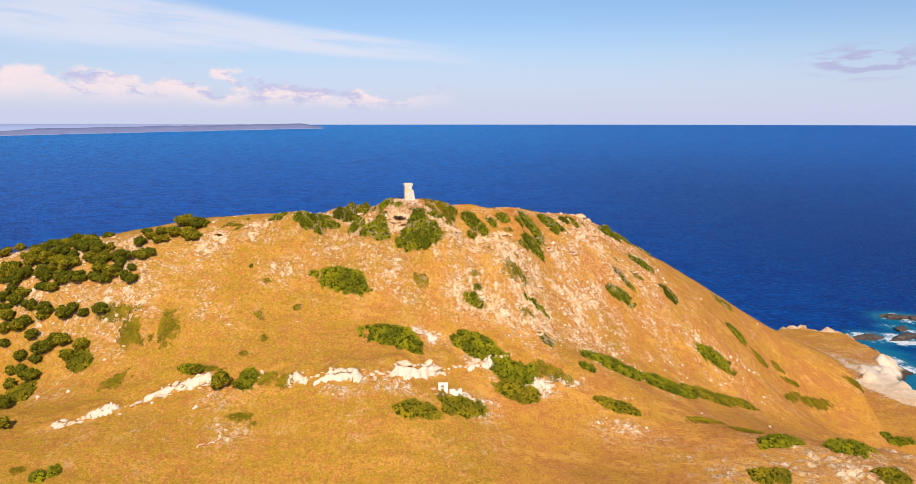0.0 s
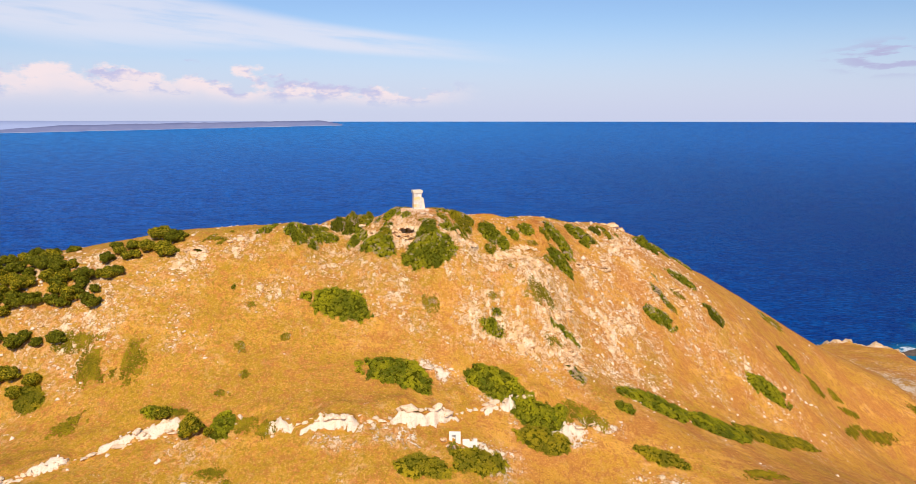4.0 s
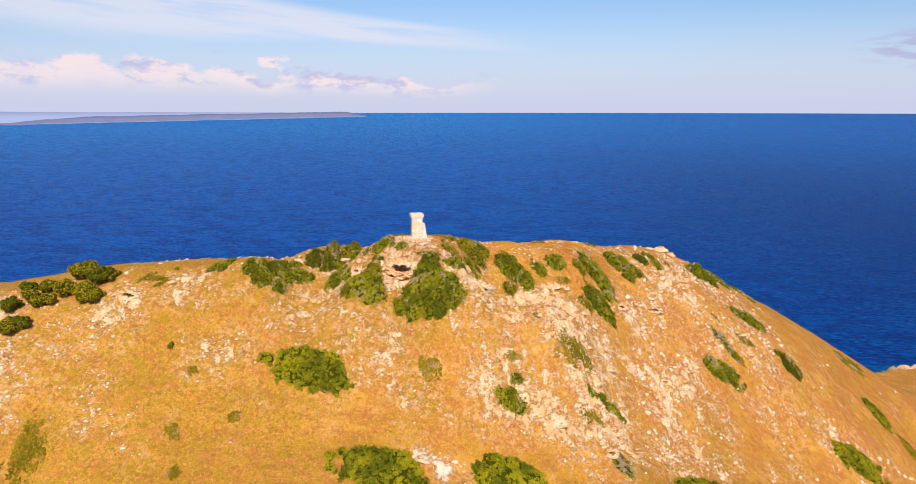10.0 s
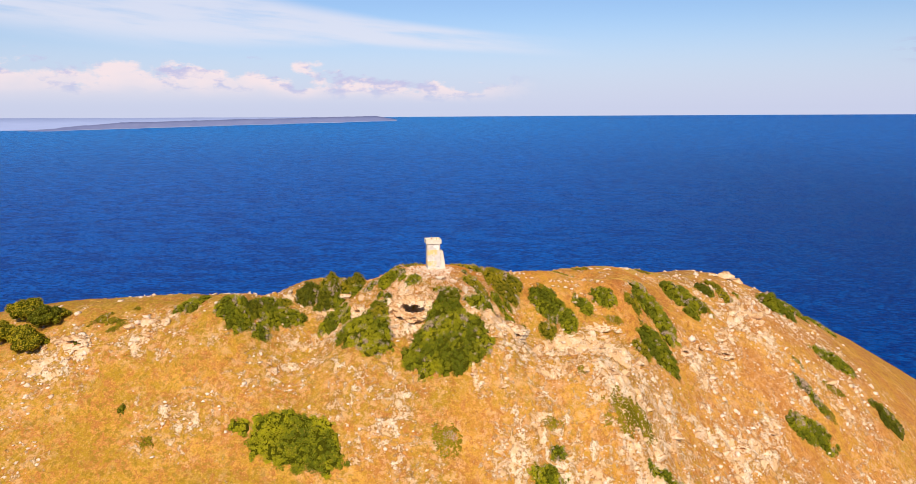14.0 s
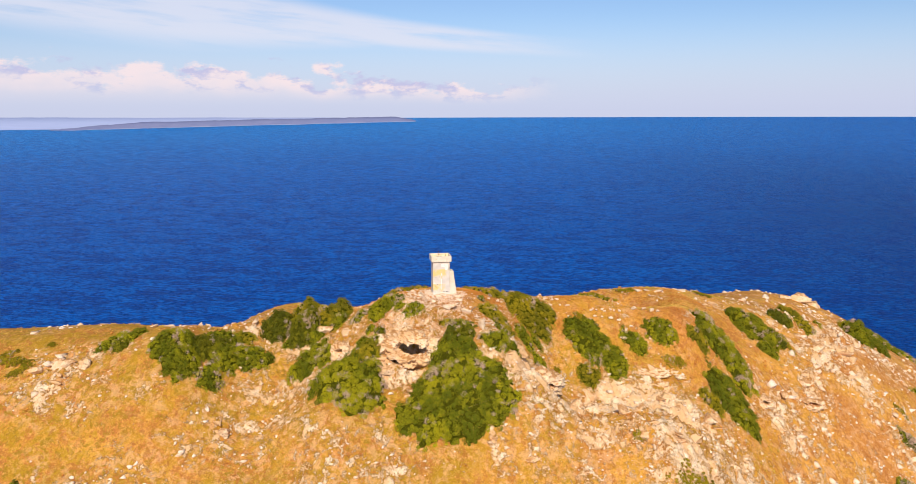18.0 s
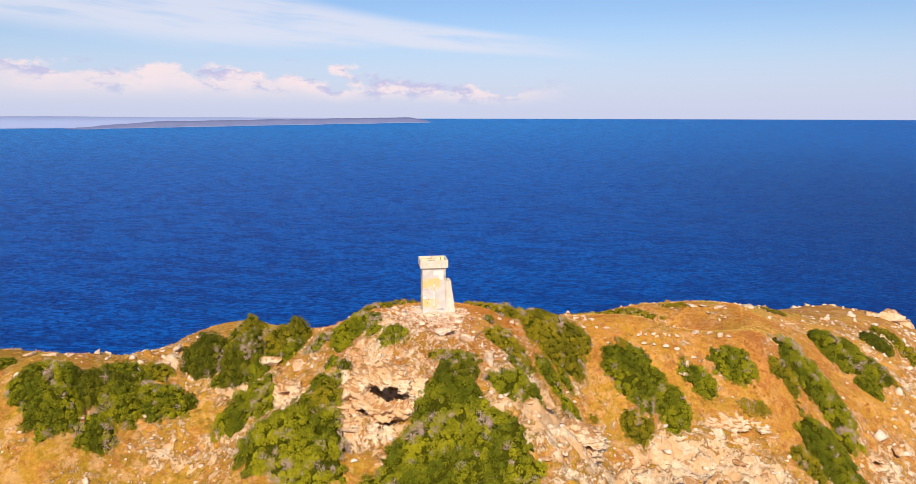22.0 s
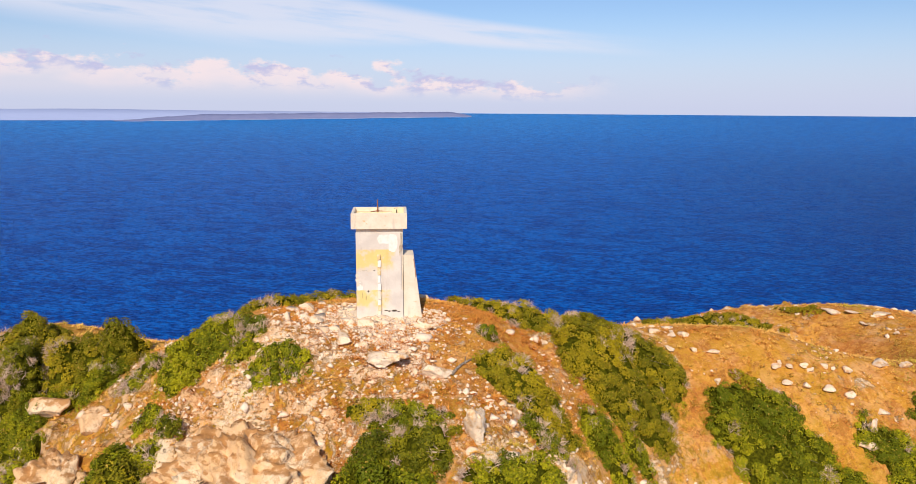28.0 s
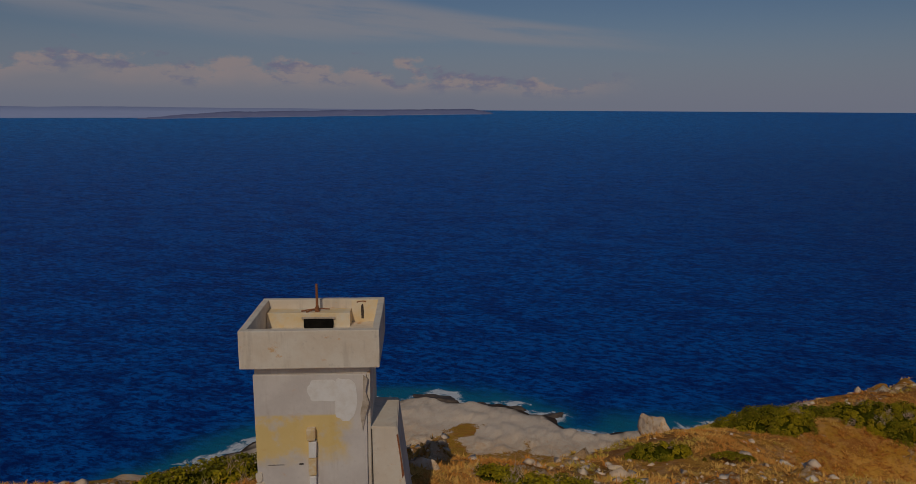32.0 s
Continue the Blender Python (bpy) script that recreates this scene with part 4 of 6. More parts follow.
def hollow_crag(x, y, z, size, holes, seed, label, level=6, turn=0):
    """A bulging crag with dark hollows worn into the side that faces the valley."""
    v, f = ico(level)
    v = v.copy()
    q = v * 2.3 + seed
    bump = fbm(q[:, 0] + q[:, 2], q[:, 1] - q[:, 2], 4, seed)
    wob = 0.5 * fbm(q[:, 0] * 2 + q[:, 1], q[:, 2] * 2, 3, seed + 1)
    c1, c2, val = cells(q[:, 0] * 1.7 + 0.4 * q[:, 1] + wob, q[:, 2] * 2.4 + 0.6 * q[:, 1] - wob, seed + 2)
    d1, d2, dval = cells(q[:, 0] * 4.4 + wob, q[:, 2] * 5.0 + q[:, 1] * 3, seed + 5)
    tier = 4.5 * fbm(q[:, 0] * 1.6 + q[:, 1], q[:, 2] * 1.9 - q[:, 1], 5, seed + 6)
    tier = (np.floor(tier) + step(0.70, 1.0, tier - np.floor(tier))) / 4.5
    grit = fbm(q[:, 0] * 11 + q[:, 1] * 7, q[:, 2] * 11 - q[:, 1] * 5, 3, seed + 7)
    v *= (1 + 0.10 * bump + 0.16 * (val - 0.5) * step(0.0, 0.08, c2 - c1) + 0.08 * (dval - 0.5) * step(0.0, 0.10, d2 - d1) + 0.26 * tier + 0.05 * grit)[:, None]
    v = v * np.array(size)
    for hx, hz, w, h, deep in holes:
        rag = 1 + 0.55 * fbm(v[:, 0] * 1.5 + seed, v[:, 2] * 2.1, 3, seed + 8)
        rho = (((v[:, 0] - hx) / w) ** 2 + ((v[:, 2] - hz + 0.25 * (v[:, 0] - hx) / w * h) / h) ** 2) * rag
        front = v[:, 1] < 0
        f = f[~((rho < 0.62) & front)[f].all(1)]
        v[:, 1] += np.where(front, min(deep, 1.5) * step(1.0, 0.64, rho), 0)
    ob = new("hollow_crag", mesh_from("hollow_crag", v, f, ROCK, False))
    ob.matrix_world = pose(x, y, z, 0, 0, turn)
    return tagged(ob, label, "rock", "crags below the tower")


# ---- foliage ----
def leaf_quads(pos, nrm, size, rng, droop=0.0, plain=False):
    """One small folded leaf at each place, turned roughly along its normal."""
    n = len(pos)
    t = rng.normal(size=(n, 3))
    nrm = nrm + 0.42 * rng.normal(size=(n, 3))
    nrm /= np.linalg.norm(nrm, axis=1)[:, None]
    t -= (t * nrm).sum(1)[:, None] * nrm
    t /= np.linalg.norm(t, axis=1)[:, None]
    s = np.cross(nrm, t)
    L = (size * rng.uniform(0.65, 1.35, n))[:, None]
    w = L * rng.uniform(0.42, 0.62, n)[:, None]
    lift = nrm * (L * 0.16)
    if plain:                               # far off, a leaf is one small blade
        v = np.stack([pos - t * L * 0.5, pos + s * w + lift, pos + t * L * 0.6 - s * w * 0.5], 1)
        return v.reshape(-1, 3), np.arange(3 * n).reshape(n, 3)
    v = np.stack([pos - t * L * 0.5, pos + s * w * 0.5 + lift, pos + t * L * 0.5 - lift * droop, pos - s * w * 0.5 + lift], 1)
    return v.reshape(-1, 3), np.arange(4 * n).reshape(n, 4)


def crown_mesh(name, lumps, leaf, density, mat, rng, low=-0.25):
    """Leaves spread over overlapping lumps (centre, radii), with hollows and stray sprigs."""
    pos, nrm, tint = [], [], []
    c = np.array([l[0] for l in lumps])
    r = np.array([l[1] for l in lumps])
    for k in range(len(lumps)):
        area = 2.4 * math.pi * (r[k, 0] * r[k, 1] + r[k, 0] * r[k, 2] + r[k, 1] * r[k, 2]) / 3
        n = max(20, int(area * density))
        d = rng.normal(size=(n, 3))
        d /= np.linalg.norm(d, axis=1)[:, None]
        d = d[d[:, 2] > low]
        q = d * 3.1 + k * 5.3
        swell = 1 + 0.20 * fbm(q[:, 0] + q[:, 2], q[:, 1] - q[:, 2], 3, k + 71)
        depth = 1 - 0.30 * rng.random(len(d)) ** 2.2 + 0.07 * (rng.random(len(d)) > 0.94)
        p = c[k] + d * r[k] * (swell * depth)[:, None]
        keep = np.ones(len(p), bool)
        for j in range(len(lumps)):
            if j != k:
                keep &= (((p - c[j]) / r[j]) ** 2).sum(1) > 0.55
        pos.append(p[keep])
        m = d / r[k]
        nrm.append((m / np.linalg.norm(m, axis=1)[:, None])[keep])
        tint.append(np.clip(rng.uniform(0.25, 0.75) + 1.2 * (swell[keep] - 1), 0, 1))
    v, f = leaf_quads(np.concatenate(pos), np.concatenate(nrm), leaf, rng, plain=True)
    return mesh_from(name, v, f, mat, False, {"tint": np.repeat(np.concatenate(tint), 3)})


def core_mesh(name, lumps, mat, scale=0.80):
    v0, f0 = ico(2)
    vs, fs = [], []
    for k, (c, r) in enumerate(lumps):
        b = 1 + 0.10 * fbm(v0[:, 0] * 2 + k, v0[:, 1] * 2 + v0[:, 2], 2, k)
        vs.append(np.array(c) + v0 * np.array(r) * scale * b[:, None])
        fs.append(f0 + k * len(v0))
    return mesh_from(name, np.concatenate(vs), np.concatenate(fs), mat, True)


def twig_mesh(name, base, tips, r0, mat):
    """Bent stems from one foot to several tips, thinning outwards."""
    vs, fs, n = [], [], 0
    for tip in tips:
        a, b = np.array(base, float), np.array(tip, float)
        side = np.cross(b - a, (0.3, 0.5, 1.0))
        side /= np.linalg.norm(side) + 1e-9
        other = np.cross(b - a, side)
        other /= np.linalg.norm(other) + 1e-9
        bow = 0.14 * np.linalg.norm(b - a)
        for k in range(4):
            t = k / 3
            c = a + (b - a) * t + side * bow * math.sin(3.0 * t)
            rr = r0 * (1 - 0.8 * t)
            vs += [c + rr * (math.cos(q) * side + math.sin(q) * other) for q in (0, 2.09, 4.19)]
        for k in range(3):
            for s in range(3):
                fs.append((n + 3 * k + s, n + 3 * k + (s + 1) % 3, n + 3 * k + 3 + (s + 1) % 3, n + 3 * k + 3 + s))
        n += 12
    return mesh_from(name, vs, fs, mat, True)


COUNT = [0]
LABELS = {
    "green": ("shrub", "dense wind-clipped green shrub on the dry slope", "shrub"),
    "dark": ("shrub", "dark green rounded thicket on the stony slope", "shrub"),
    "olive": ("shrub", "low olive-green cushion shrub bent by the wind", "shrub"),
    "grey": ("withered_shrub", "half-withered shrub with bare grey twigs", "shrub"),
    "low": ("ground_cover", "flat creeping green ground cover in dry grass", "ground cover"),
    "tree": ("tree", "small round-crowned evergreen tree on the stony slope", "tree"),
}
LEAVES = {"green": LEAF, "dark": LEAF_DARK, "olive": LEAF_OLIVE, "grey": LEAF, "low": LEAF_LOW, "tree": LEAF_DARK}
WITHERED = {"grey": 0.62, "low": 0.0, "dark": 0.02, "green": 0.05, "olive": 0.07}


def stems_to(ob, tips, r0, name="branches"):
    m = new(name, twig_mesh(name, (0, 0, -0.15), tips, r0, BARK))
    m.parent = ob


def twigs_at(pos, nrm, long, wide, rng):
    """Bare forked twigs, each a pair of thin blades."""
    n = len(pos)
    vs = []
    way = nrm + 0.55 * rng.normal(size=(n, 3)) + (0, 0, 0.3)
    for _ in range(2):
        w = way + 0.45 * rng.normal(size=(n, 3))
        w /= np.linalg.norm(w, axis=1)[:, None]
        side = np.cross(w, rng.normal(size=(n, 3)))
        side /= np.linalg.norm(side, axis=1)[:, None]
        size = (long * rng.uniform(0.5, 1.3, n))[:, None]
        vs.append(np.stack([pos - w * size * 0.35 - side * wide, pos - w * size * 0.35 + side * wide, pos + w * size * 0.65], 1))
    return np.concatenate(vs).reshape(-1, 3)


def shrub(x, y, a, b, turn, kind, tall, leaf=0.2, group="shrubs on the headland"):
    """A wind-clipped cushion of clumped foliage, a by b metres from its middle, that follows the ground."""
    COUNT[0] += 1
    seed = 100 + COUNT[0]
    rng = np.random.default_rng(seed)
    low = kind == "low"
    c, s = math.cos(radians(turn)), math.sin(radians(turn))
    a, b = max(a, 0.35), max(b, 0.3)
    g = min(max(1.3 * leaf, 0.10), 0.24)
    us, vs = np.arange(-1.4 * a, 1.4 * a + g, g), np.arange(-1.4 * b, 1.4 * b + g, g)
    u, v = [q.ravel() for q in np.meshgrid(us, vs)]
    m = min(a, b) + 0.2
    lump = min(max(0.42 * m, 0.35), 1.1)
    rho = np.hypot(u / a, v / b) / (1 + 0.42 * fbm(u / (0.8 * m) + seed, v / (0.8 * m), 3, seed) + 0.20 * fbm(u / lump, v / lump, 2, seed + 1))
    full = np.clip(1 - rho**2.4, 0, 1) ** 0.6
    f1, f2, val = cells(u / lump + 0.4 * fbm(u / lump, v / lump, 2, seed + 2), v / lump, seed)
    ball = np.sqrt(np.clip(1 - (f1 / 0.85) ** 2, 0, 1))
    up = tall * full * (0.62 + 0.5 * fbm(u / (2.2 * lump), v / (2.2 * lump), 3, seed + 4) + 0.34 * ball + 0.24 * (val - 0.5))
    up = np.where(rho < 1, np.maximum(up, 0.02), -0.25)
    px, py = x + c * u - s * v, y + s * u + c * v
    foot = np.array((x, y, height(x, y)))
    gz, _ = ground(px, py)
    p = np.stack([px, py, gz + up], 1) - foot
    quads = sheet(len(us), len(vs))
    quads = quads[(rho[quads] < 1).any(1)]
    if low:
        thin = quads[(rho[quads[:, 0]] + 0.5 * fbm(u / 0.9, v / 0.9, 3, seed + 9)[quads[:, 0]]) < 0.85]
        quads = thin if len(thin) > 3 else quads
    name, label, cat = LABELS[kind]
    ob = tagged(new(name), label, cat, group)
    ob.location = foot
    d1, d2 = p[quads[:, 2]] - p[quads[:, 0]], p[quads[:, 3]] - p[quads[:, 1]]
    nrm = np.cross(d1, d2)
    area = np.linalg.norm(nrm, axis=1) / 2
    nrm /= (2 * area)[:, None] + 1e-9
    weight = area * (np.clip(1.25 - rho[quads[:, 0]], 0.1, 1) if low else 1.0)
    # sprays of leaves, each a small ball of foliage, crowd over the cushion
    spray = min(max(0.085 * m + 0.13, 0.17, 1.7 * leaf), 0.40) * (0.6 if low else 1.0)
    n = max(10, int(weight.sum() / ((0.8 if low else 1.7) * spray**2)))
    pick = rng.choice(len(quads), n, p=weight / weight.sum())
    i, j = rng.random((2, n, 1))
    q = quads[pick]
    out = nrm[pick] + (0, 0, 0.35)
    out /= np.linalg.norm(out, axis=1)[:, None]
    size = spray * rng.uniform(0.55, 1.3, n)
    core = (p[q[:, 0]] * (1 - i) + p[q[:, 1]] * i) * (1 - j) + (p[q[:, 3]] * (1 - i) + p[q[:, 2]] * i) * j
    core = core + out * (size * rng.uniform(-0.15, 0.35, n) * (0.3 if low else 1.0))[:, None]
    patch = fbm(u / (2 * lump), v / (2 * lump), 2, seed + 8)[q[:, 0]]
    age = np.clip(0.45 + 0.32 * (val[q[:, 0]] - 0.5) + 0.6 * patch + 0.07 * rng.normal(size=n), 0, 1)
    each = max(5, int((0.5 if low else 0.54) * 2 * math.pi * spray**2 / (0.30 * leaf**2)))
    d = rng.normal(size=(n, each, 3))
    d /= np.linalg.norm(d, axis=2)[..., None]
    dot = (d * out[:, None]).sum(2)
    d = np.where((dot < -0.1)[..., None], d - 2 * dot[..., None] * out[:, None], d)
    pos = (core[:, None] + d * (size[:, None] * rng.uniform(0.70, 1.08, (n, each)) * np.array((1.0, 0.6))[int(low)])[..., None]).reshape(-1, 3)
    face = (0.8 * d + 0.5 * out[:, None]).reshape(-1, 3)
    face /= np.linalg.norm(face, axis=1)[:, None]
    bare = np.repeat((val[q[:, 0]] + 0.7 * patch + 0.25 * rng.normal(size=n) > 1.20 - 0.85 * WITHERED[kind]) & (leaf < 0.16), each)
    shade = np.repeat(age, each)
    lv, lf = leaf_quads(pos[~bare], face[~bare], leaf, rng, plain=True)
    crown = new("crown", mesh_from("crown", lv, lf, LEAVES[kind], False, {"tint": np.repeat(shade[~bare], 3)}))
    crown.parent = ob
    if bare.sum() > 30:
        tv = twigs_at(pos[bare][::3], face[bare][::3], 4.2 * leaf, 0.09 * leaf + 0.003, rng)
        twigs = new("dry_brushwood", mesh_from("dry_brushwood", tv, np.arange(len(tv)).reshape(-1, 3), LEAF_GREY, False, {"tint": rng.random(len(tv) // 3).repeat(3)}))
        twigs["kind"] = "stuff"
        twigs.parent = ob
    if not low:
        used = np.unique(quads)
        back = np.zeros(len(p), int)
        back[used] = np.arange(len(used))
        # a dark shell under the sprays, its colour standing for shade in the gaps
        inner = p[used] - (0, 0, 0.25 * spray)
        mass = new("inner_foliage", mesh_from("inner_foliage", inner, back[quads], INNER_SHADE, True))
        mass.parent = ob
        k = 30 if kind == "grey" else 6
        at = rng.choice(np.flatnonzero(rho < 0.9), k)
        stems_to(ob, p[at] + (0, 0, 0.06), 0.02)
    return ob


def tree(x, y, wide, tall, leaf=0.26, density=42):
    """A low tree: short trunk, limbs, and a rounded crown of many leafy lumps that almost touches the ground."""
    rng = np.random.default_rng(int(abs(x * 57 + y * 91)))
    g = height(x, y)
    r, mid = 0.46 * wide, 0.50 * tall
    lumps = [(np.array((0, 0, mid)), np.array((0.80 * r, 0.80 * r, 0.40 * tall)))]
    for k in range(int(rng.integers(15, 20))):
        q, e = rng.uniform(0, 6.28), rng.uniform(-0.45, 1.3)
        d = np.array((math.cos(q) * math.cos(e), math.sin(q) * math.cos(e), math.sin(e)))
        w = r * rng.uniform(0.22, 0.40)
        lumps.append((np.array((0, 0, mid)) + d * np.array((r, r, 0.46 * tall)) * rng.uniform(0.62, 0.92), np.array((w, w, w * rng.uniform(0.75, 1.0)))))
    name, label, cat = LABELS["tree"]
    ob = tagged(new(name), label, cat, "trees on the stony slope")
    ob.location = (x, y, g)
    # the crown is filled with dark cores coloured as its inner shade
    for m in (new("crown", crown_mesh("crown", lumps, leaf, density, LEAF_DARK if rng.random() < 0.55 else LEAF_OLIVE, rng, -0.8)), new("inner_foliage", core_mesh("inner_foliage", lumps, INNER_SHADE, 0.90))):
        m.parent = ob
    stems_to(ob, [c + r_ * np.array((*rng.uniform(-0.5, 0.5, 2), rng.uniform(0.1, 0.6))) for c, r_ in lumps[:9]], 0.05, "limbs")
    part("trunk", rod((0, 0, -0.6), (rng.uniform(-0.2, 0.2), rng.uniform(-0.2, 0.2), mid), 0.045 * wide, 0.028 * wide, 7, 0.08), BARK, ob)
    return ob


# ---- shrubs: middle, half length, half width, bearing, kind, height ----
for row in (
    (-75.7, 174.1, 4.6, 3.0, -76, 'low', 0.3),
    (-89.5, 177.0, 5.7, 2.0, 6, 'low', 0.3),
    (-83.0, 171.8, 3.0, 1.4, -22, 'low', 0.3),
    (-83.9, 162.2, 4.8, 2.5, -144, 'low', 0.3),
    (-34.4, 192.2, 8.5, 2.5, -2, 'green', 1.5),
    (-17.6, 179.4, 8.1, 3.9, -6, 'green', 1.5),
    (3.7, 184.2, 8.3, 3.1, -5, 'green', 1.5),
    (14.3, 180.0, 6.7, 3.3, 10, 'green', 1.5),
    (24.1, 183.3, 6.5, 3.5, -7, 'low', 0.3),
    (-10.9, 157.6, 5.7, 2.2, 16, 'olive', 1.0),
    (0.3, 163.3, 5.8, 2.7, 23, 'olive', 1.0),
    (14.6, 174.4, 6.0, 2.6, 8, 'olive', 1.3),
    (45.5, 200.4, 9.7, 4.4, 19, 'green', 1.24),
):
    shrub(*row, leaf=0.2)

for row in (
    (61.4, 203.7, 9.0, 4.7, 12, 'green', 1.38),
    (77.7, 212.9, 10.3, 3.8, 32, 'olive', 1.13),
    (90.8, 222.5, 9.4, 2.3, 27, 'olive', 0.81),
    (35.4, 190.3, 2.4, 1.4, -2, 'green', 0.84),
    (41.5, 177.5, 5.6, 1.9, -6, 'olive', 1.05),
    (88.6, 238.1, 6.7, 2.6, 4, 'green', 1.5),
    (107.9, 268.1, 3.8, 3.6, -51, 'grey', 0.9),
    (116.4, 265.3, 3.5, 3.4, 9, 'low', 0.3),
    (125.9, 271.1, 4.0, 2.4, 21, 'low', 0.3),
    (130.6, 268.6, 6.2, 1.7, 27, 'low', 0.3),
    (65.4, 179.8, 8.3, 2.9, 32, 'low', 0.3),
    (140.5, 266.4, 12.6, 2.6, 29, 'low', 0.3),
    (74.6, 173.1, 4.9, 4.4, -23, 'low', 0.3),
):
    shrub(*row, leaf=0.2)

for row in (
    (168.7, 288.0, 6.3, 3.2, -30, 'low', 0.3),
    (125.7, 255.8, 12.1, 2.0, 53, 'low', 0.3),
    (-48.0, 163.3, 3.1, 2.0, -3, 'low', 0.3),
    (-43.3, 162.3, 2.2, 1.5, -1, 'low', 0.3),
    (-51.3, 153.6, 3.8, 1.6, 6, 'low', 0.3),
    (-52.1, 163.1, 2.2, 2.6, 4, 'green', 1.41),
    (-66.2, 164.9, 3.3, 1.3, -1, 'green', 0.87),
    (-60.8, 164.4, 3.5, 1.4, 4, 'low', 0.3),
    (-88.7, 130.7, 1.6, 1.2, 11, 'low', 0.3),
    (-84.3, 129.8, 1.3, 1.5, 14, 'green', 0.93),
    (-82.2, 132.0, 1.1, 1.5, 13, 'green', 0.83),
    (-106.5, 161.6, 3.4, 3.8, -8, 'olive', 1.3),
    (-95.7, 168.6, 3.0, 2.0, -5, 'olive', 1.24),
):
    shrub(*row, leaf=0.2)

for row in (
    (69.9, 147.8, 5.1, 2.5, -3, 'olive', 1.2),
    (94.7, 163.0, 6.4, 4.6, 20, 'green', 1.5),
    (78.0, 163.2, 5.7, 3.1, 5, 'green', 1.24),
    (172.4, 263.4, 7.2, 3.2, 14, 'green', 1.4),
    (97.8, 150.1, 3.7, 2.5, 11, 'olive', 1.12),
    (-48.0, 152.2, 0.9, 0.9, 4, 'low', 0.3),
    (-85.1, 173.2, 3.4, 3.6, -5, 'low', 0.3),
    (-79.2, 171.8, 0.9, 0.8, 1, 'low', 0.3),
):
    shrub(*row, leaf=0.2)

for row in (
    (3.5, 196.7, 2.8, 1.3, -1, 'green', 1.06),
    (4.5, 199.8, 1.4, 0.6, 21, 'grey', 0.52),
    (16.0, 206.7, 5.2, 2.3, 30, 'low', 0.3),
    (22.5, 204.7, 3.6, 0.8, 16, 'green', 0.69),
    (19.0, 199.7, 3.2, 0.9, 14, 'low', 0.3),
    (-12.0, 196.6, 3.1, 1.6, 0, 'low', 0.3),
    (75.5, 251.3, 3.3, 2.3, -38, 'dark', 1.66),
    (66.8, 258.7, 6.5, 1.7, 17, 'green', 0.87),
    (53.8, 234.9, 5.3, 1.8, 15, 'green', 1.23),
    (59.0, 241.2, 1.8, 1.4, 5, 'low', 0.3),
    (56.4, 242.1, 3.4, 1.0, -25, 'grey', 0.64),
    (110.0, 290.7, 7.0, 4.4, 19, 'low', 0.3),
    (24.0, 194.7, 2.3, 1.7, -15, 'grey', 0.9),
):
    shrub(*row, leaf=0.15)

for row in (
    (62.8, 247.8, 2.9, 1.2, 16, 'low', 0.3),
    (-53.5, 188.5, 1.2, 0.8, 11, 'low', 0.3),
    (-44.0, 183.2, 1.5, 1.3, 9, 'low', 0.3),
    (-53.3, 179.5, 1.5, 1.6, 10, 'low', 0.3),
    (-50.9, 173.9, 1.2, 1.4, 6, 'low', 0.3),
    (-65.7, 201.9, 3.4, 0.8, 1, 'low', 0.3),
    (-69.8, 198.7, 0.7, 0.9, 0, 'low', 0.3),
    (-54.7, 169.5, 1.9, 1.0, 6, 'low', 0.3),
    (3.4, 201.9, 1.9, 0.6, 17, 'low', 0.3),
):
    shrub(*row, leaf=0.15)

for row in (
    (63.2, 276.2, 3.3, 2.5, -22, 'green', 0.74),
    (74.0, 286.7, 3.6, 2.7, -24, 'green', 0.62),
    (54.7, 247.3, 1.3, 1.0, -32, 'low', 0.3),
    (55.6, 266.0, 4.2, 3.1, 24, 'green', 1.37),
    (35.7, 246.7, 2.4, 1.1, -69, 'low', 0.3),
    (41.2, 254.1, 1.7, 1.3, -17, 'olive', 1.12),
    (44.3, 257.6, 0.7, 0.5, -18, 'olive', 0.56),
    (-62.9, 204.7, 0.7, 0.6, 36, 'low', 0.3),
    (-69.2, 198.3, 0.6, 0.4, 41, 'dark', 0.71),
    (-58.5, 191.3, 0.5, 0.3, 39, 'dark', 0.61),
    (-67.7, 202.4, 2.1, 0.8, 39, 'low', 0.3),
    (-64.7, 200.5, 1.2, 0.7, 38, 'low', 0.3),
    (-54.0, 205.9, 2.3, 1.3, 32, 'green', 0.69),
):
    shrub(*row, leaf=0.115)

for row in (
    (-53.7, 204.6, 1.0, 0.8, 32, 'dark', 0.81),
    (8.3, 208.3, 1.1, 0.4, -6, 'low', 0.3),
    (14.1, 226.5, 1.3, 0.7, -8, 'low', 0.3),
    (-12.8, 205.2, 6.8, 2.1, 8, 'green', 1.5),
    (-13.7, 207.2, 5.6, 2.2, 8, 'green', 1.5),
    (-13.7, 209.4, 2.7, 2.0, 8, 'green', 1.5),
    (-25.3, 205.4, 4.6, 2.7, 16, 'green', 1.5),
    (-30.5, 210.5, 2.0, 1.5, 18, 'green', 1.14),
    (-24.3, 209.5, 1.8, 1.4, 15, 'olive', 1.13),
    (-19.6, 215.0, 1.3, 0.5, 12, 'green', 0.51),
):
    shrub(*row, leaf=0.115)

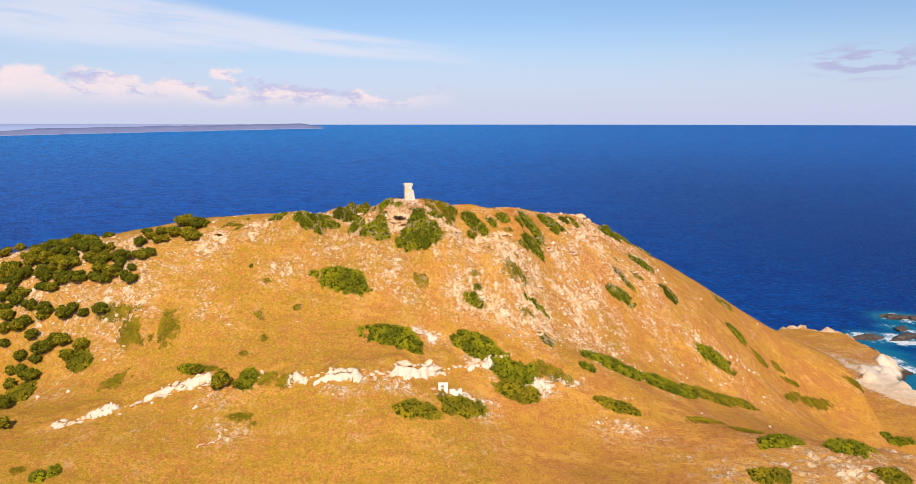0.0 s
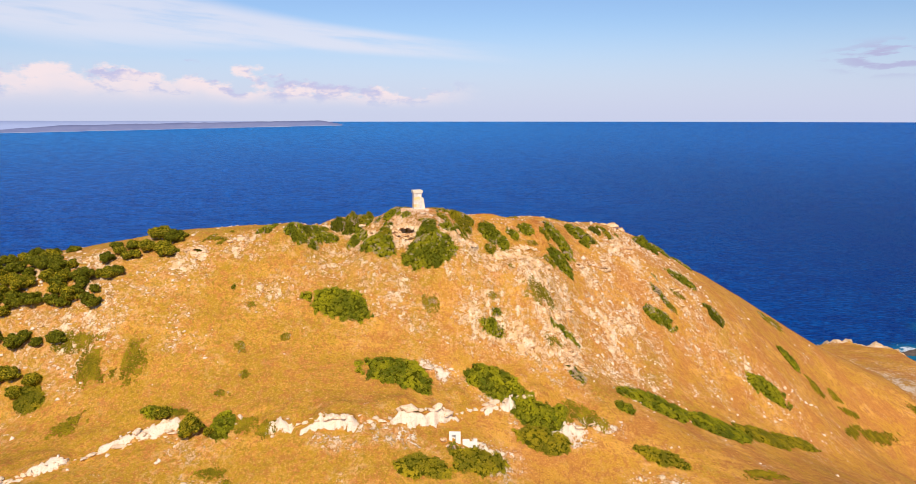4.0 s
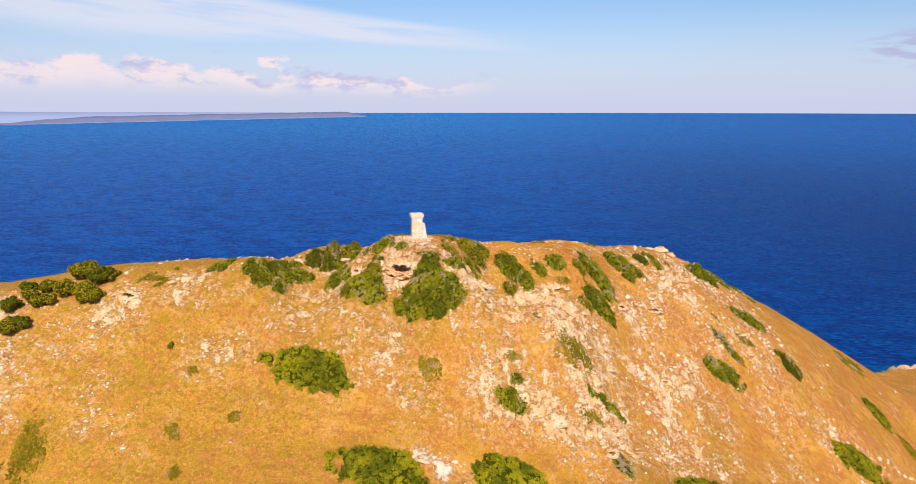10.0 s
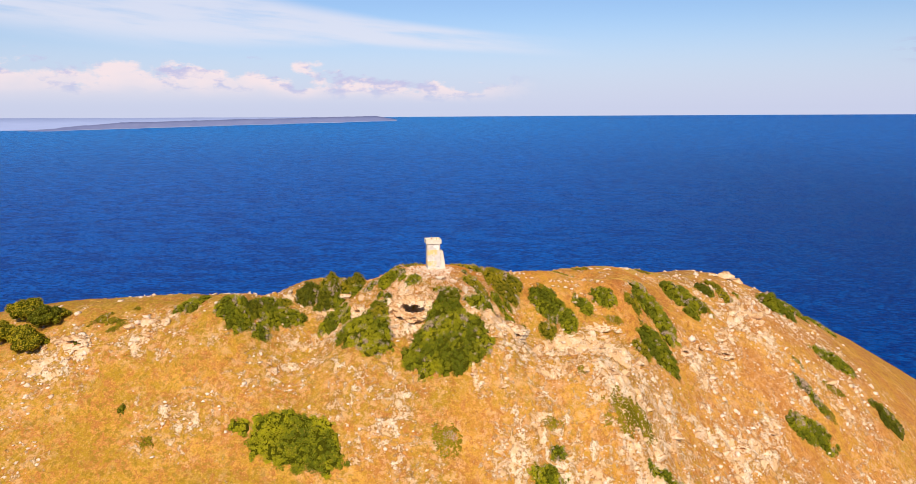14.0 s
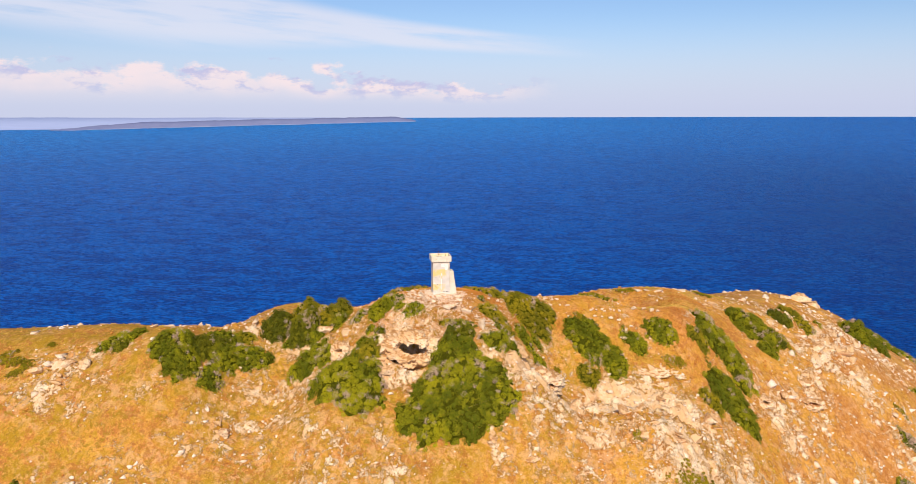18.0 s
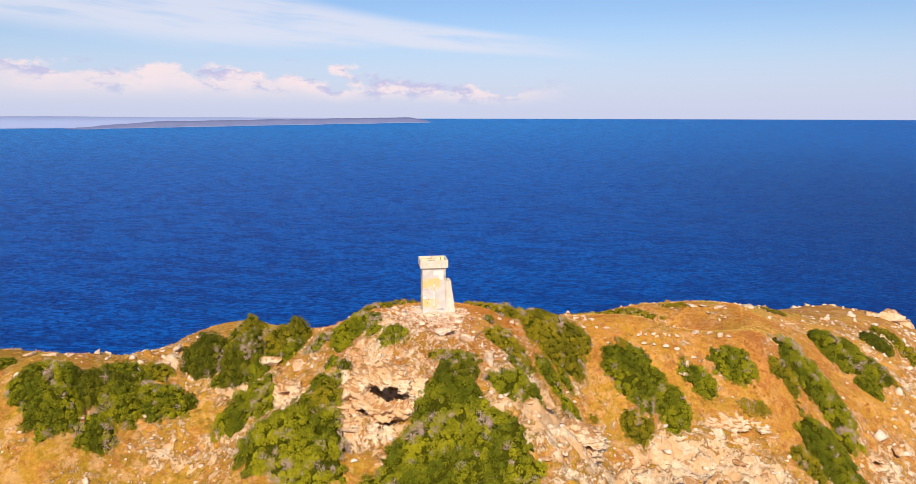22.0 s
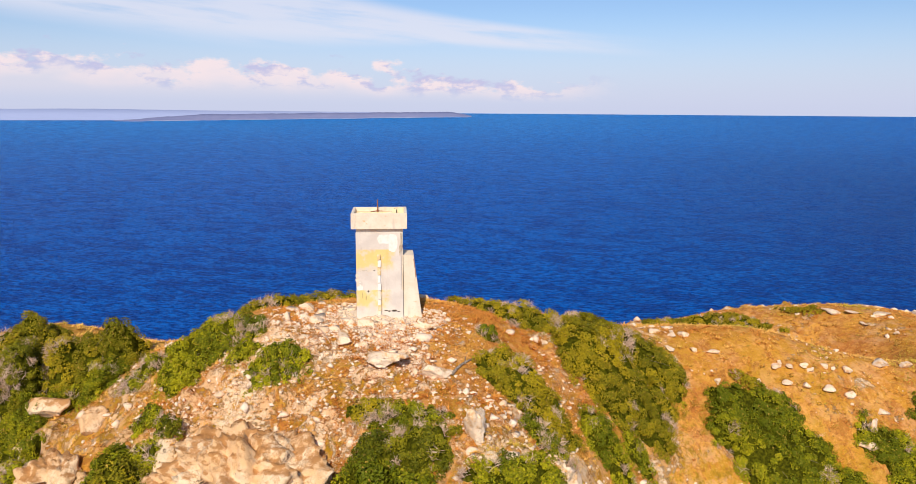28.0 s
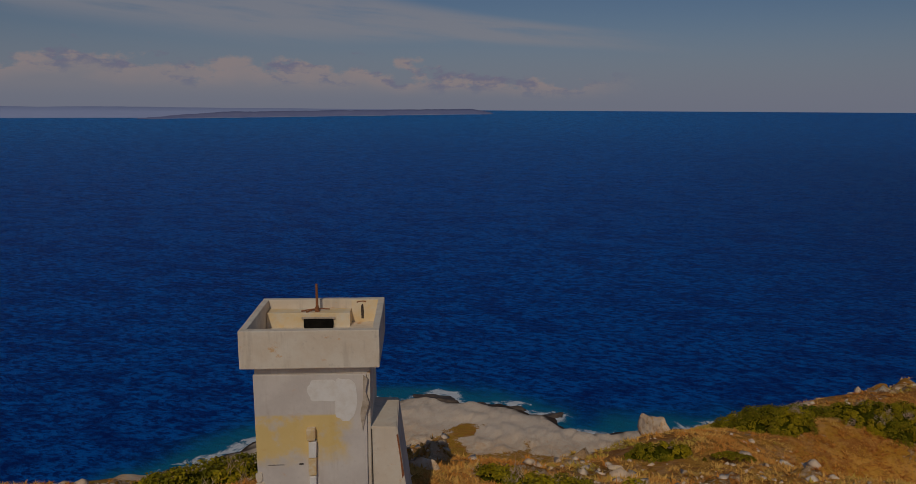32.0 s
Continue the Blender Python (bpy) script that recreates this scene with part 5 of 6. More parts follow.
for row in (
    (13.2, 229.6, 2.2, 1.3, -2, 'green', 0.87),
    (3.1, 222.3, 1.7, 1.0, -19, 'olive', 0.7),
    (3.8, 224.2, 1.0, 0.6, -5, 'grey', 0.54),
    (2.5, 226.1, 2.8, 1.8, -6, 'green', 1.21),
    (3.0, 227.4, 1.0, 0.6, -6, 'grey', 0.54),
    (6.7, 224.6, 1.9, 1.2, -9, 'green', 1.02),
    (6.6, 223.3, 1.0, 0.6, -9, 'green', 0.5),
    (9.6, 227.4, 1.7, 1.0, -11, 'green', 0.68),
    (18.9, 231.0, 1.6, 1.0, -18, 'olive', 0.9),
    (23.3, 233.7, 4.7, 2.8, -20, 'green', 1.5),
    (30.5, 246.6, 4.0, 2.4, -21, 'green', 1.5),
    (36.5, 253.1, 2.1, 1.3, -23, 'dark', 1.33),
    (33.8, 246.0, 1.7, 1.0, -23, 'dark', 1.32),
):
    shrub(*row, leaf=0.095)

for row in (
    (32.0, 242.6, 1.6, 1.0, -23, 'green', 0.89),
    (19.7, 224.3, 1.7, 1.1, -20, 'olive', 1.0),
    (22.6, 226.7, 3.5, 2.2, -21, 'green', 1.5),
    (15.5, 226.8, 1.3, 0.8, -16, 'low', 0.26),
    (-3.4, 220.0, 1.0, 0.7, -1, 'green', 0.65),
    (-2.6, 219.1, 1.3, 0.8, -1, 'grey', 0.62),
    (-1.2, 221.4, 0.6, 0.5, -3, 'low', 0.26),
    (-46.7, 205.1, 2.4, 1.4, 42, 'green', 1.35),
    (-45.4, 203.8, 2.2, 1.2, 42, 'green', 1.14),
    (-43.1, 207.1, 2.8, 1.2, 39, 'dark', 1.5),
    (-42.9, 209.8, 1.8, 0.9, 37, 'green', 0.77),
    (-41.7, 207.3, 2.1, 1.3, 38, 'green', 1.28),
    (-40.4, 209.6, 1.0, 0.6, 35, 'grey', 0.7),
):
    shrub(*row, leaf=0.095)

for row in (
    (-39.2, 209.4, 2.3, 1.2, 34, 'green', 1.14),
    (-42.3, 204.2, 1.4, 0.9, 40, 'green', 0.98),
    (-45.3, 202.1, 0.6, 0.4, 43, 'green', 0.58),
    (-40.9, 211.4, 1.2, 0.7, 35, 'olive', 0.69),
    (-40.7, 206.2, 0.6, 0.3, 37, 'low', 0.3),
    (40.0, 257.0, 2.1, 1.3, -24, 'olive', 0.86),
):
    shrub(*row, leaf=0.095)

for row in (
    (-37.5, 214.2, 2.2, 1.3, 44, 'dark', 2.54),
    (-34.0, 214.8, 2.1, 1.3, 40, 'dark', 2.63),
    (-34.4, 217.0, 2.2, 1.3, 39, 'olive', 2.27),
    (-30.9, 217.1, 2.3, 1.4, 35, 'olive', 2.32),
    (-30.4, 216.4, 1.8, 1.1, 35, 'green', 1.03),
    (-32.4, 214.4, 1.1, 0.7, 39, 'green', 0.74),
    (-23.9, 216.1, 2.0, 1.2, 28, 'green', 1.25),
    (-22.6, 216.5, 1.5, 0.8, 28, 'grey', 0.64),
    (-27.0, 216.3, 1.1, 0.7, 31, 'grey', 0.6),
    (-13.4, 212.0, 2.1, 0.9, 15, 'dark', 1.18),
    (-15.5, 210.6, 0.3, 0.2, 19, 'green', 0.36),
    (-9.3, 218.5, 2.1, 1.3, 6, 'olive', 1.42),
    (-5.6, 224.2, 3.4, 1.6, 1, 'olive', 1.52),
):
    shrub(*row, leaf=0.085)

for row in (
    (-5.8, 220.6, 1.3, 0.8, 1, 'green', 0.97),
    (-9.8, 225.0, 3.2, 1.3, 2, 'olive', 0.5),
    (-5.2, 226.9, 3.4, 1.6, -6, 'olive', 0.86),
    (-8.2, 211.8, 1.9, 1.2, 6, 'green', 1.01),
    (-8.0, 216.4, 1.1, 0.7, 5, 'grey', 0.63),
    (-11.6, 221.0, 0.6, 0.4, 9, 'grey', 0.46),
    (-13.6, 213.9, 1.7, 0.5, 14, 'grey', 0.47),
    (-12.0, 213.3, 0.7, 0.3, 12, 'olive', 0.39),
    (-24.9, 211.2, 1.8, 0.8, 33, 'green', 0.73),
    (-24.3, 209.4, 1.9, 1.0, 34, 'green', 0.91),
    (-31.7, 210.8, 2.6, 1.6, 41, 'green', 1.28),
    (-23.2, 212.4, 0.3, 0.2, 30, 'dark', 0.51),
    (-24.8, 213.0, 0.6, 0.4, 31, 'green', 0.51),
):
    shrub(*row, leaf=0.085)

for row in (
    (-21.4, 215.4, 0.7, 0.4, 27, 'green', 0.55),
    (-19.6, 214.7, 1.2, 0.5, 25, 'green', 0.59),
    (-36.0, 213.0, 0.5, 0.3, 44, 'green', 0.44),
    (-23.9, 212.8, 0.5, 0.3, 30, 'grey', 0.41),
    (10.1, 251.9, 2.2, 1.0, -12, 'low', 0.3),
    (-15.1, 214.1, 1.1, 0.4, 17, 'olive', 0.44),
    (-21.5, 223.4, 2.3, 0.9, 30, 'olive', 0.36),
    (23.6, 254.0, 2.0, 1.2, -21, 'low', 0.3),
    (-4.1, 222.1, 0.7, 0.4, -1, 'green', 0.61),
    (1.8, 228.0, 1.3, 0.5, -8, 'low', 0.3),
):
    shrub(*row, leaf=0.085)

for row in (
    (-9.5, 237.4, 1.2, 0.7, 0, 'olive', 0.51),
    (-2.8, 250.9, 2.6, 1.6, -8, 'olive', 0.63),
    (-0.9, 252.5, 1.2, 0.7, -10, 'grey', 0.41),
    (4.1, 250.6, 3.8, 1.0, -16, 'olive', 0.75),
    (-6.6, 236.7, 0.9, 0.6, -4, 'low', 0.3),
    (-9.0, 225.4, 0.4, 0.3, 0, 'grey', 0.27),
    (-13.0, 225.9, 1.7, 0.8, 0, 'olive', 0.32),
    (-22.9, 220.4, 1.9, 0.8, 30, 'olive', 0.34),
    (-2.6, 227.9, 1.3, 0.35, -35, 'grey', 0.3),
    (-7.2, 228.6, 1.6, 0.6, -8, 'low', 0.3),
):
    shrub(*row, leaf=0.09)

# ---- trees: foot, width, height ----
for row in (
    (-124.8, 195.2, 3.3, 2.3), (-128.4, 195.1, 3.4, 2.3), (-127.6, 192.0, 4.3, 2.3), (-116.6, 192.6, 2.9, 1.7),
    (-118.7, 192.5, 2.9, 1.7), (-117.8, 189.9, 2.6, 1.7), (-113.5, 192.0, 4.5, 2.2), (-109.6, 197.3, 3.9, 1.8),
    (-113.2, 198.4, 3.3, 1.8), (-111.7, 194.7, 3.2, 1.8), (-106.0, 199.2, 3.8, 1.6), (-107.6, 199.6, 3.8, 1.6),
    (-109.8, 196.1, 4.0, 1.6), (-105.4, 195.9, 4.8, 1.7), (-103.5, 202.3, 4.2, 1.5), (-105.3, 191.3, 5.5, 3.0),
    (-99.6, 189.9, 4.6, 3.9), (-103.4, 189.3, 3.9, 3.3), (-100.1, 186.4, 4.3, 3.7), (-97.2, 191.5, 3.0, 2.5),
    (-101.1, 191.2, 3.8, 3.2), (-99.9, 189.5, 3.4, 2.9), (-117.8, 187.4, 4.1, 2.5), (-110.4, 188.9, 3.6, 3.0),
):
    tree(*row)

for row in (
    (-114.6, 189.1, 4.1, 3.4), (-113.3, 186.3, 3.8, 3.3), (-105.5, 187.7, 3.1, 2.7), (-108.9, 188.8, 3.9, 3.3),
    (-108.4, 185.6, 3.9, 3.3), (-112.0, 186.1, 4.7, 4.0), (-115.2, 186.4, 5.3, 4.5), (-116.5, 183.1, 4.5, 3.8),
    (-111.4, 182.7, 5.2, 4.4), (-106.4, 185.3, 4.3, 3.7), (-109.1, 185.7, 3.8, 3.2), (-110.6, 182.4, 3.8, 3.3),
    (-106.4, 181.6, 4.0, 3.4), (-106.8, 183.1, 3.4, 2.9), (-109.9, 183.7, 3.6, 3.0), (-107.8, 180.3, 3.5, 2.9),
    (-116.4, 185.9, 3.6, 3.1), (-120.4, 185.2, 3.3, 2.8), (-119.0, 183.2, 3.3, 2.8), (-121.5, 183.3, 5.5, 4.4),
    (-116.5, 183.4, 3.0, 2.6), (-119.7, 183.8, 3.9, 3.3), (-118.9, 180.6, 3.1, 2.6), (-118.6, 182.3, 4.1, 3.3),
):
    tree(*row)

for row in (
    (-122.0, 182.3, 3.1, 2.7), (-120.5, 179.1, 4.0, 3.3), (-115.5, 180.1, 4.3, 2.4), (-110.7, 181.0, 3.9, 2.4),
    (-102.3, 182.2, 5.3, 3.2), (-105.6, 185.1, 5.4, 3.5), (-97.5, 182.3, 3.8, 3.1), (-95.2, 182.2, 3.8, 2.6),
    (-92.3, 185.8, 3.6, 3.0), (-96.8, 187.0, 4.0, 3.4), (-97.4, 185.3, 4.2, 3.6), (-94.0, 183.4, 4.7, 4.0),
    (-97.4, 184.4, 4.9, 2.9), (-92.7, 187.4, 5.2, 3.7), (-89.0, 185.3, 2.6, 2.2), (-92.5, 184.6, 3.1, 2.7),
    (-89.7, 182.9, 3.7, 3.1), (-87.9, 182.5, 3.8, 3.0), (-87.6, 189.1, 5.2, 2.6), (-85.9, 190.5, 3.5, 2.4),
    (-90.2, 194.0, 3.6, 2.7), (-85.7, 195.0, 3.2, 2.6), (-86.3, 199.2, 3.7, 1.8), (-90.7, 199.8, 3.5, 1.8),
):
    tree(*row)

for row in (
    (-88.5, 197.1, 3.4, 1.8), (-76.9, 201.1, 5.7, 3.3), (-80.3, 202.8, 6.0, 3.3), (-81.9, 198.1, 4.7, 2.8),
    (-77.7, 198.1, 5.0, 3.0), (-83.0, 200.0, 3.7, 1.8), (-86.4, 199.8, 3.4, 1.8), (-84.5, 196.3, 4.0, 1.8),
    (-76.4, 197.5, 5.3, 1.9), (-75.5, 203.0, 3.6, 1.3), (-108.1, 176.6, 4.9, 3.9), (-102.7, 175.8, 4.8, 3.9),
    (-101.0, 176.8, 3.5, 2.8), (-98.2, 176.2, 3.1, 2.3), (-93.7, 176.7, 4.1, 3.3), (-112.4, 177.5, 4.3, 3.5),
    (-116.6, 178.4, 4.3, 3.5), (-117.6, 175.9, 4.2, 3.5), (-114.3, 174.1, 4.4, 3.5), (-113.7, 174.5, 3.7, 3.2),
    (-117.6, 173.8, 4.2, 3.6), (-116.4, 171.6, 3.1, 2.6), (-108.6, 175.8, 3.3, 2.8), (-112.5, 175.0, 4.0, 3.2),
):
    tree(*row)

for row in (
    (-109.9, 172.8, 4.1, 3.2), (-119.3, 177.6, 4.0, 2.2), (-105.9, 170.5, 5.5, 3.4), (-103.9, 171.4, 4.5, 3.6),
    (-96.8, 170.8, 3.2, 2.7), (-101.2, 171.5, 4.4, 3.7), (-98.9, 168.7, 4.0, 3.4), (-95.9, 170.5, 4.4, 3.5),
    (-107.0, 168.8, 3.4, 2.8), (-111.2, 169.3, 3.7, 3.1), (-108.9, 166.1, 3.8, 3.2), (-110.0, 166.8, 3.4, 2.9),
    (-112.4, 166.7, 3.0, 2.6), (-110.5, 163.4, 3.3, 2.8), (-106.3, 165.0, 4.1, 3.3), (-106.4, 154.5, 4.3, 3.4),
    (-99.7, 143.7, 3.7, 3.0), (-64.5, 163.7, 4.0, 2.1), (-57.6, 161.3, 5.1, 4.1), (-58.6, 160.1, 4.2, 2.9),
    (-54.4, 161.2, 2.4, 1.9),
):
    tree(*row)

# ---- boulders and ledges ----
def ledge(points, size, seed, label, group):
    """A broken line of limestone blocks that leans out over the slope."""
    rng = np.random.default_rng(seed)
    for (xa, ya), (xb, yb) in zip(points, points[1:]):
        n = max(2, int(math.hypot(xb - xa, yb - ya) / (size * 0.62)))
        for k in range(n):
            t = (k + rng.uniform(0.2, 0.8)) / n
            s = size * (0.22 + 0.60 * rng.random() ** 1.6)
            boulder(xa + (xb - xa) * t, ya + (yb - ya) * t + rng.normal(0, 0.35 * size), (s * rng.uniform(0.7, 1.5), s * rng.uniform(0.5, 0.9), s * rng.uniform(0.3, 0.65)),
                    math.degrees(math.atan2(yb - ya, xb - xa)) + rng.uniform(-25, 25), 0.30, int(rng.integers(1, 9999)), label=label, group=group, level=3, mat=PALE_ROCK)


ledge([(-90, 145.6), (-76, 155), (-61, 161.6)], 1.3, 4, "pale limestone block of a broken ledge", "ledge stones in the grass")
ledge([(-52.5, 164), (-48, 164.5)], 1.6, 5, "pale limestone block of a broken ledge", "ledge stones in the grass")
ledge([(-42, 163), (-30, 163.4), (-20, 164.6), (-9, 169)], 1.9, 6, "overhanging limestone block of the long ledge", "ledge stones above the ruin")
ledge([(-9, 169), (-2, 175), (7, 181), (12, 183)], 2.1, 7, "overhanging limestone block of the long ledge", "ledge stones above the ruin")
ledge([(-12, 184), (-8, 184.2), (-4, 184.8)], 1.3, 8, "white limestone slab on the grassy slope", "slabs on the slope")
ledge([(20, 178), (26.6, 181.6), (30, 182)], 1.5, 9, "white limestone slab on the grassy slope", "slabs on the slope")
ledge([(-56, 152), (-54, 148), (-58, 144)], 0.9, 10, "low limestone outcrop in the grass", "slabs on the slope")

for row in (
    (-9.9, 218.4, (0.95, 0.8, 1.2), 20, 11), (-10.6, 213.4, (0.65, 0.6, 0.95), 60, 12), (-13.1, 216.6, (1.0, 0.7, 0.5), 25, 13), (-5.2, 225.8, (0.6, 0.6, 1.0), 40, 22), (-6.8, 213.7, (0.65, 0.6, 0.85), 70, 23), (-15.3, 216.2, (1.0, 0.6, 0.35), 5, 24),
    (-15.0, 216.4, (0.8, 0.5, 0.4), 140, 14), (-16.1, 225.7, (0.6, 0.4, 0.28), 10, 15), (-19.5, 218.4, (0.55, 0.4, 0.28), 80, 16),
    (-20.6, 220.3, (0.5, 0.36, 0.22), 15, 17), (-16.9, 218.7, (0.5, 0.4, 0.3), 50, 18), (-17.4, 216.8, (0.7, 0.5, 0.3), 100, 19),
    (-14.3, 219.5, (0.5, 0.4, 0.25), 0, 20), (-21.8, 217.2, (0.45, 0.34, 0.2), 120, 21),
):
    boulder(row[0], row[1], row[2], row[3], 0.34, row[4], label="pale limestone rock on the stony knoll", group="rocks round the tower", mat=PALE_ROCK)
hollow_crag(-19.2, 212.0, 50.2, (3.9, 3.1, 2.5), ((0.15, 0.60, 2.1, 0.85, 5.0), (-1.7, -0.85, 0.9, 0.30, 2.4), (-1.4, -1.7, 0.5, 0.35, 2.0)), 3, "craggy limestone bluff with a dark cave mouth")
hollow_crag(-4.1, 213.6, 46.0, (3.6, 2.4, 1.8), ((1.6, 0.2, 1.0, 0.36, 2.4), (-1.6, 0.5, 0.45, 0.28, 1.6)), 4, "pitted limestone bluff with small dark hollows")
hollow_crag(12.0, 226.5, 42.6, (4.8, 3.0, 2.2), ((1.9, 0.65, 1.2, 0.36, 2.4), (2.0, -0.9, 1.0, 0.40, 2.6), (-3.0, -0.1, 0.5, 0.34, 1.6)), 5, "broad limestone bluff with dark cavities")
for n, (x, y, sx, sz, w) in enumerate(((28.7, 231.9, 1.7, 1.0, 0.7), (37.2, 237.7, 2.2, 0.9, 1.3), (37.1, 221.8, 1.8, 1.0, 0.6), (22.1, 195.8, 1.5, 1.0, 0.8), (23.4, 201.4, 1.6, 0.9, 0.7), (-28.2, 211.4, 1.7, 1.6, 0.4), (-69.4, 198.4, 2.8, 1.5, 1.2))):
    hollow_crag(x, y, height(x, y) - 0.30 * sz, (sx, 1.5, sz), ((0.1, 0.40 * sz, w, 0.20 * sz + 0.08, 1.6),), 20 + n, "jutting limestone crag over a dark crevice", 5)
for row in (
    (-22.6, 210.0, (0.9, 0.8, 1.0), 30, 32, 0.0), (-16.2, 210.3, (0.9, 0.8, 1.1), 70, 33, 0.0), (-21.2, 208.2, (1.2, 0.7, 0.6), 15, 34, 0.1),
    (1.2, 212.0, (1.0, 0.8, 0.9), 50, 36, 0.0), (-5.6, 212.4, (1.1, 0.8, 0.9), 110, 37, 0.0), (9.2, 216.2, (1.4, 1.0, 1.1), 60, 39, 0.0),
    (18.8, 220.5, (1.5, 1.1, 1.1), 30, 40, 0.0), (6.8, 212.5, (1.2, 0.9, 0.8), 80, 41, 0.0), (-31.5, 214.6, (0.9, 0.7, 0.7), 20, 42, 0.0), (-28.4, 213.8, (0.8, 0.6, 0.8), 75, 43, 0.0),
):
    boulder(row[0], row[1], row[2], row[3], 0.34, row[4], label="craggy limestone block below the crest", group="crags below the tower", up=row[5])


def scatter_crags():
    """Broken blocks standing out of the rocky parts of the slope; a dozen shapes, each block its own object."""
    rng = np.random.default_rng(17)
    shapes = [boulder_mesh("crag_block", (1.0, 0.8, 0.7), 300 + k, 3) for k in range(12)]
    n = 0
    for count, x0, x1, y0, y1, small, large in ((170, 2, 64, 192, 258, 0.45, 1.7), (90, -75, 0, 190, 213, 0.35, 1.2), (40, -135, -85, 172, 205, 0.5, 1.3), (30, 60, 110, 220, 285, 0.5, 1.3)):
        x, y = rng.uniform(x0, x1, count * 8), rng.uniform(y0, y1, count * 8)
        z, r = ground(x, y)
        for k in np.flatnonzero((r + 0.1 * rng.random(len(r)) > 0.56) & ((x > 24) | (y < 230)))[:count]:
            s = small * (large / small) ** (rng.random() ** 1.6)
            ob = new("crag_block", shapes[n % 12])
            ob.matrix_world = pose(x[k], y[k], z[k] - 0.22 * s, rng.uniform(-20, 20), rng.uniform(-20, 20), rng.uniform(0, 360)) @ Matrix.Diagonal((s * rng.uniform(0.8, 1.4), s, s * rng.uniform(0.45, 0.75), 1))
            tagged(ob, "broken block of pale limestone on the rocky slope", "rock", "blocks on the rocky slope")
            n += 1


scatter_crags()
for row in (
    (45.2, 271.0, (2.8, 1.9, 0.95), 20, 51), (41.6, 268.6, (1.7, 1.2, 0.7), 50, 64), (48.8, 272.8, (1.9, 1.3, 0.8), 10, 65), (37.0, 240.6, (2.2, 1.2, 0.8), 10, 52), (41.5, 249, (1.8, 1.2, 0.9), 40, 53), (33, 236, (1.6, 1.0, 0.8), 70, 54),
    (-59.0, 202.0, (1.5, 0.9, 1.0), 20, 55), (-57.0, 202.6, (0.9, 0.7, 0.9), 60, 56), (-62.5, 201.0, (1.0, 0.8, 0.8), 90, 57), (-71.5, 198.0, (2.2, 0.8, 0.8), 35, 58),
    (24.0, 213.0, (1.6, 1.1, 0.9), 20, 59), (28.5, 217.5, (1.5, 1.0, 0.9), 55, 60), (20.2, 206.5, (1.4, 1.0, 0.8), 15, 61), (30.5, 223.5, (1.6, 1.1, 0.9), 85, 62),
    (-39.0, 200.5, (1.2, 0.8, 0.7), 40, 63),
):
    boulder(row[0], row[1], row[2], row[3], 0.38, row[4], label="weathered limestone crag on the hillside", group="crags on the hillside")
for n, (x, y, w, h) in enumerate((
    (-3.2, 230.9, 0.9, 0.35), (-1.5, 230.4, 0.7, 0.6), (-2.1, 230.4, 0.8, 0.35), (-2.4, 229.0, 0.8, 0.35), (-1.0, 229.2, 0.7, 0.35), (0.1, 229.3, 0.8, 0.35), (3.7, 229.6, 0.4, 0.5),
    (3.4, 229.3, 0.9, 0.35), (4.2, 229.5, 0.9, 0.35), (5.0, 229.7, 0.7, 0.35), (5.4, 229.6, 0.6, 0.35), (6.3, 230.3, 0.6, 0.4), (6.8, 230.4, 0.6, 0.4), (7.5, 230.7, 0.8, 0.4),
    (9.7, 232.1, 1.6, 1.0), (11.3, 232.7, 1.0, 0.9), (12.4, 232.5, 1.1, 0.7), (13.3, 232.6, 1.0, 0.4), (0.2, 227.7, 0.6, 0.4), (2.3, 228.2, 0.7, 0.5), (4.1, 228.6, 0.7, 0.5),
)):
    boulder(x, y, (0.50 * w, 0.36 * w, 0.42 * h), 37 * n, 0.34, 400 + n, label="loose pale stone in the dry grass of the plateau", group="stones on the plateau", level=3, mat=PALE_ROCK)
for n, (x, y, w, h) in enumerate((
    (5.0, 228.7, 0.6, 0.5), (6.3, 229.1, 0.9, 0.4), (7.3, 229.2, 0.9, 0.4), (9.1, 229.2, 0.9, 0.4), (8.3, 228.1, 0.9, 1.3), (7.9, 227.3, 1.0, 0.8), (9.7, 228.3, 0.9, 0.4),
    (15.8, 246.4, 0.8, 0.4), (14.2, 248.6, 0.8, 0.4), (12.6, 251.3, 1.9, 0.4), (14.0, 250.9, 1.5, 0.4), (15.9, 250.4, 2.5, 0.5), (19.8, 252.8, 2.6, 0.6), (-47.0, 211.8, 1.2, 1.0),
    (-46.2, 212.1, 0.8, 0.8), (-49.6, 209.0, 1.4, 0.5), (-51.9, 209.4, 1.2, 0.7), (-48.0, 209.5, 1.2, 0.4), (-9.0, 246.0, 2.4, 2.2), (-11.0, 235.5, 0.7, 0.5),
)):
    boulder(x, y, (0.50 * w, 0.36 * w, 0.42 * h), 37 * n, 0.34, 421 + n, label="loose pale stone in the dry grass of the plateau", group="stones on the plateau", level=3, mat=PALE_ROCK)
for row in SKERRIES:
    ob = new("skerry", boulder_mesh("skerry", row[2], row[4], 4, WET_ROCK))
    ob.matrix_world = pose(row[0], row[1], SEA + 0.1, 0, 0, row[3])
    tagged(ob, "low dark skerry washed by white surf", "rock", "skerries off the shore")


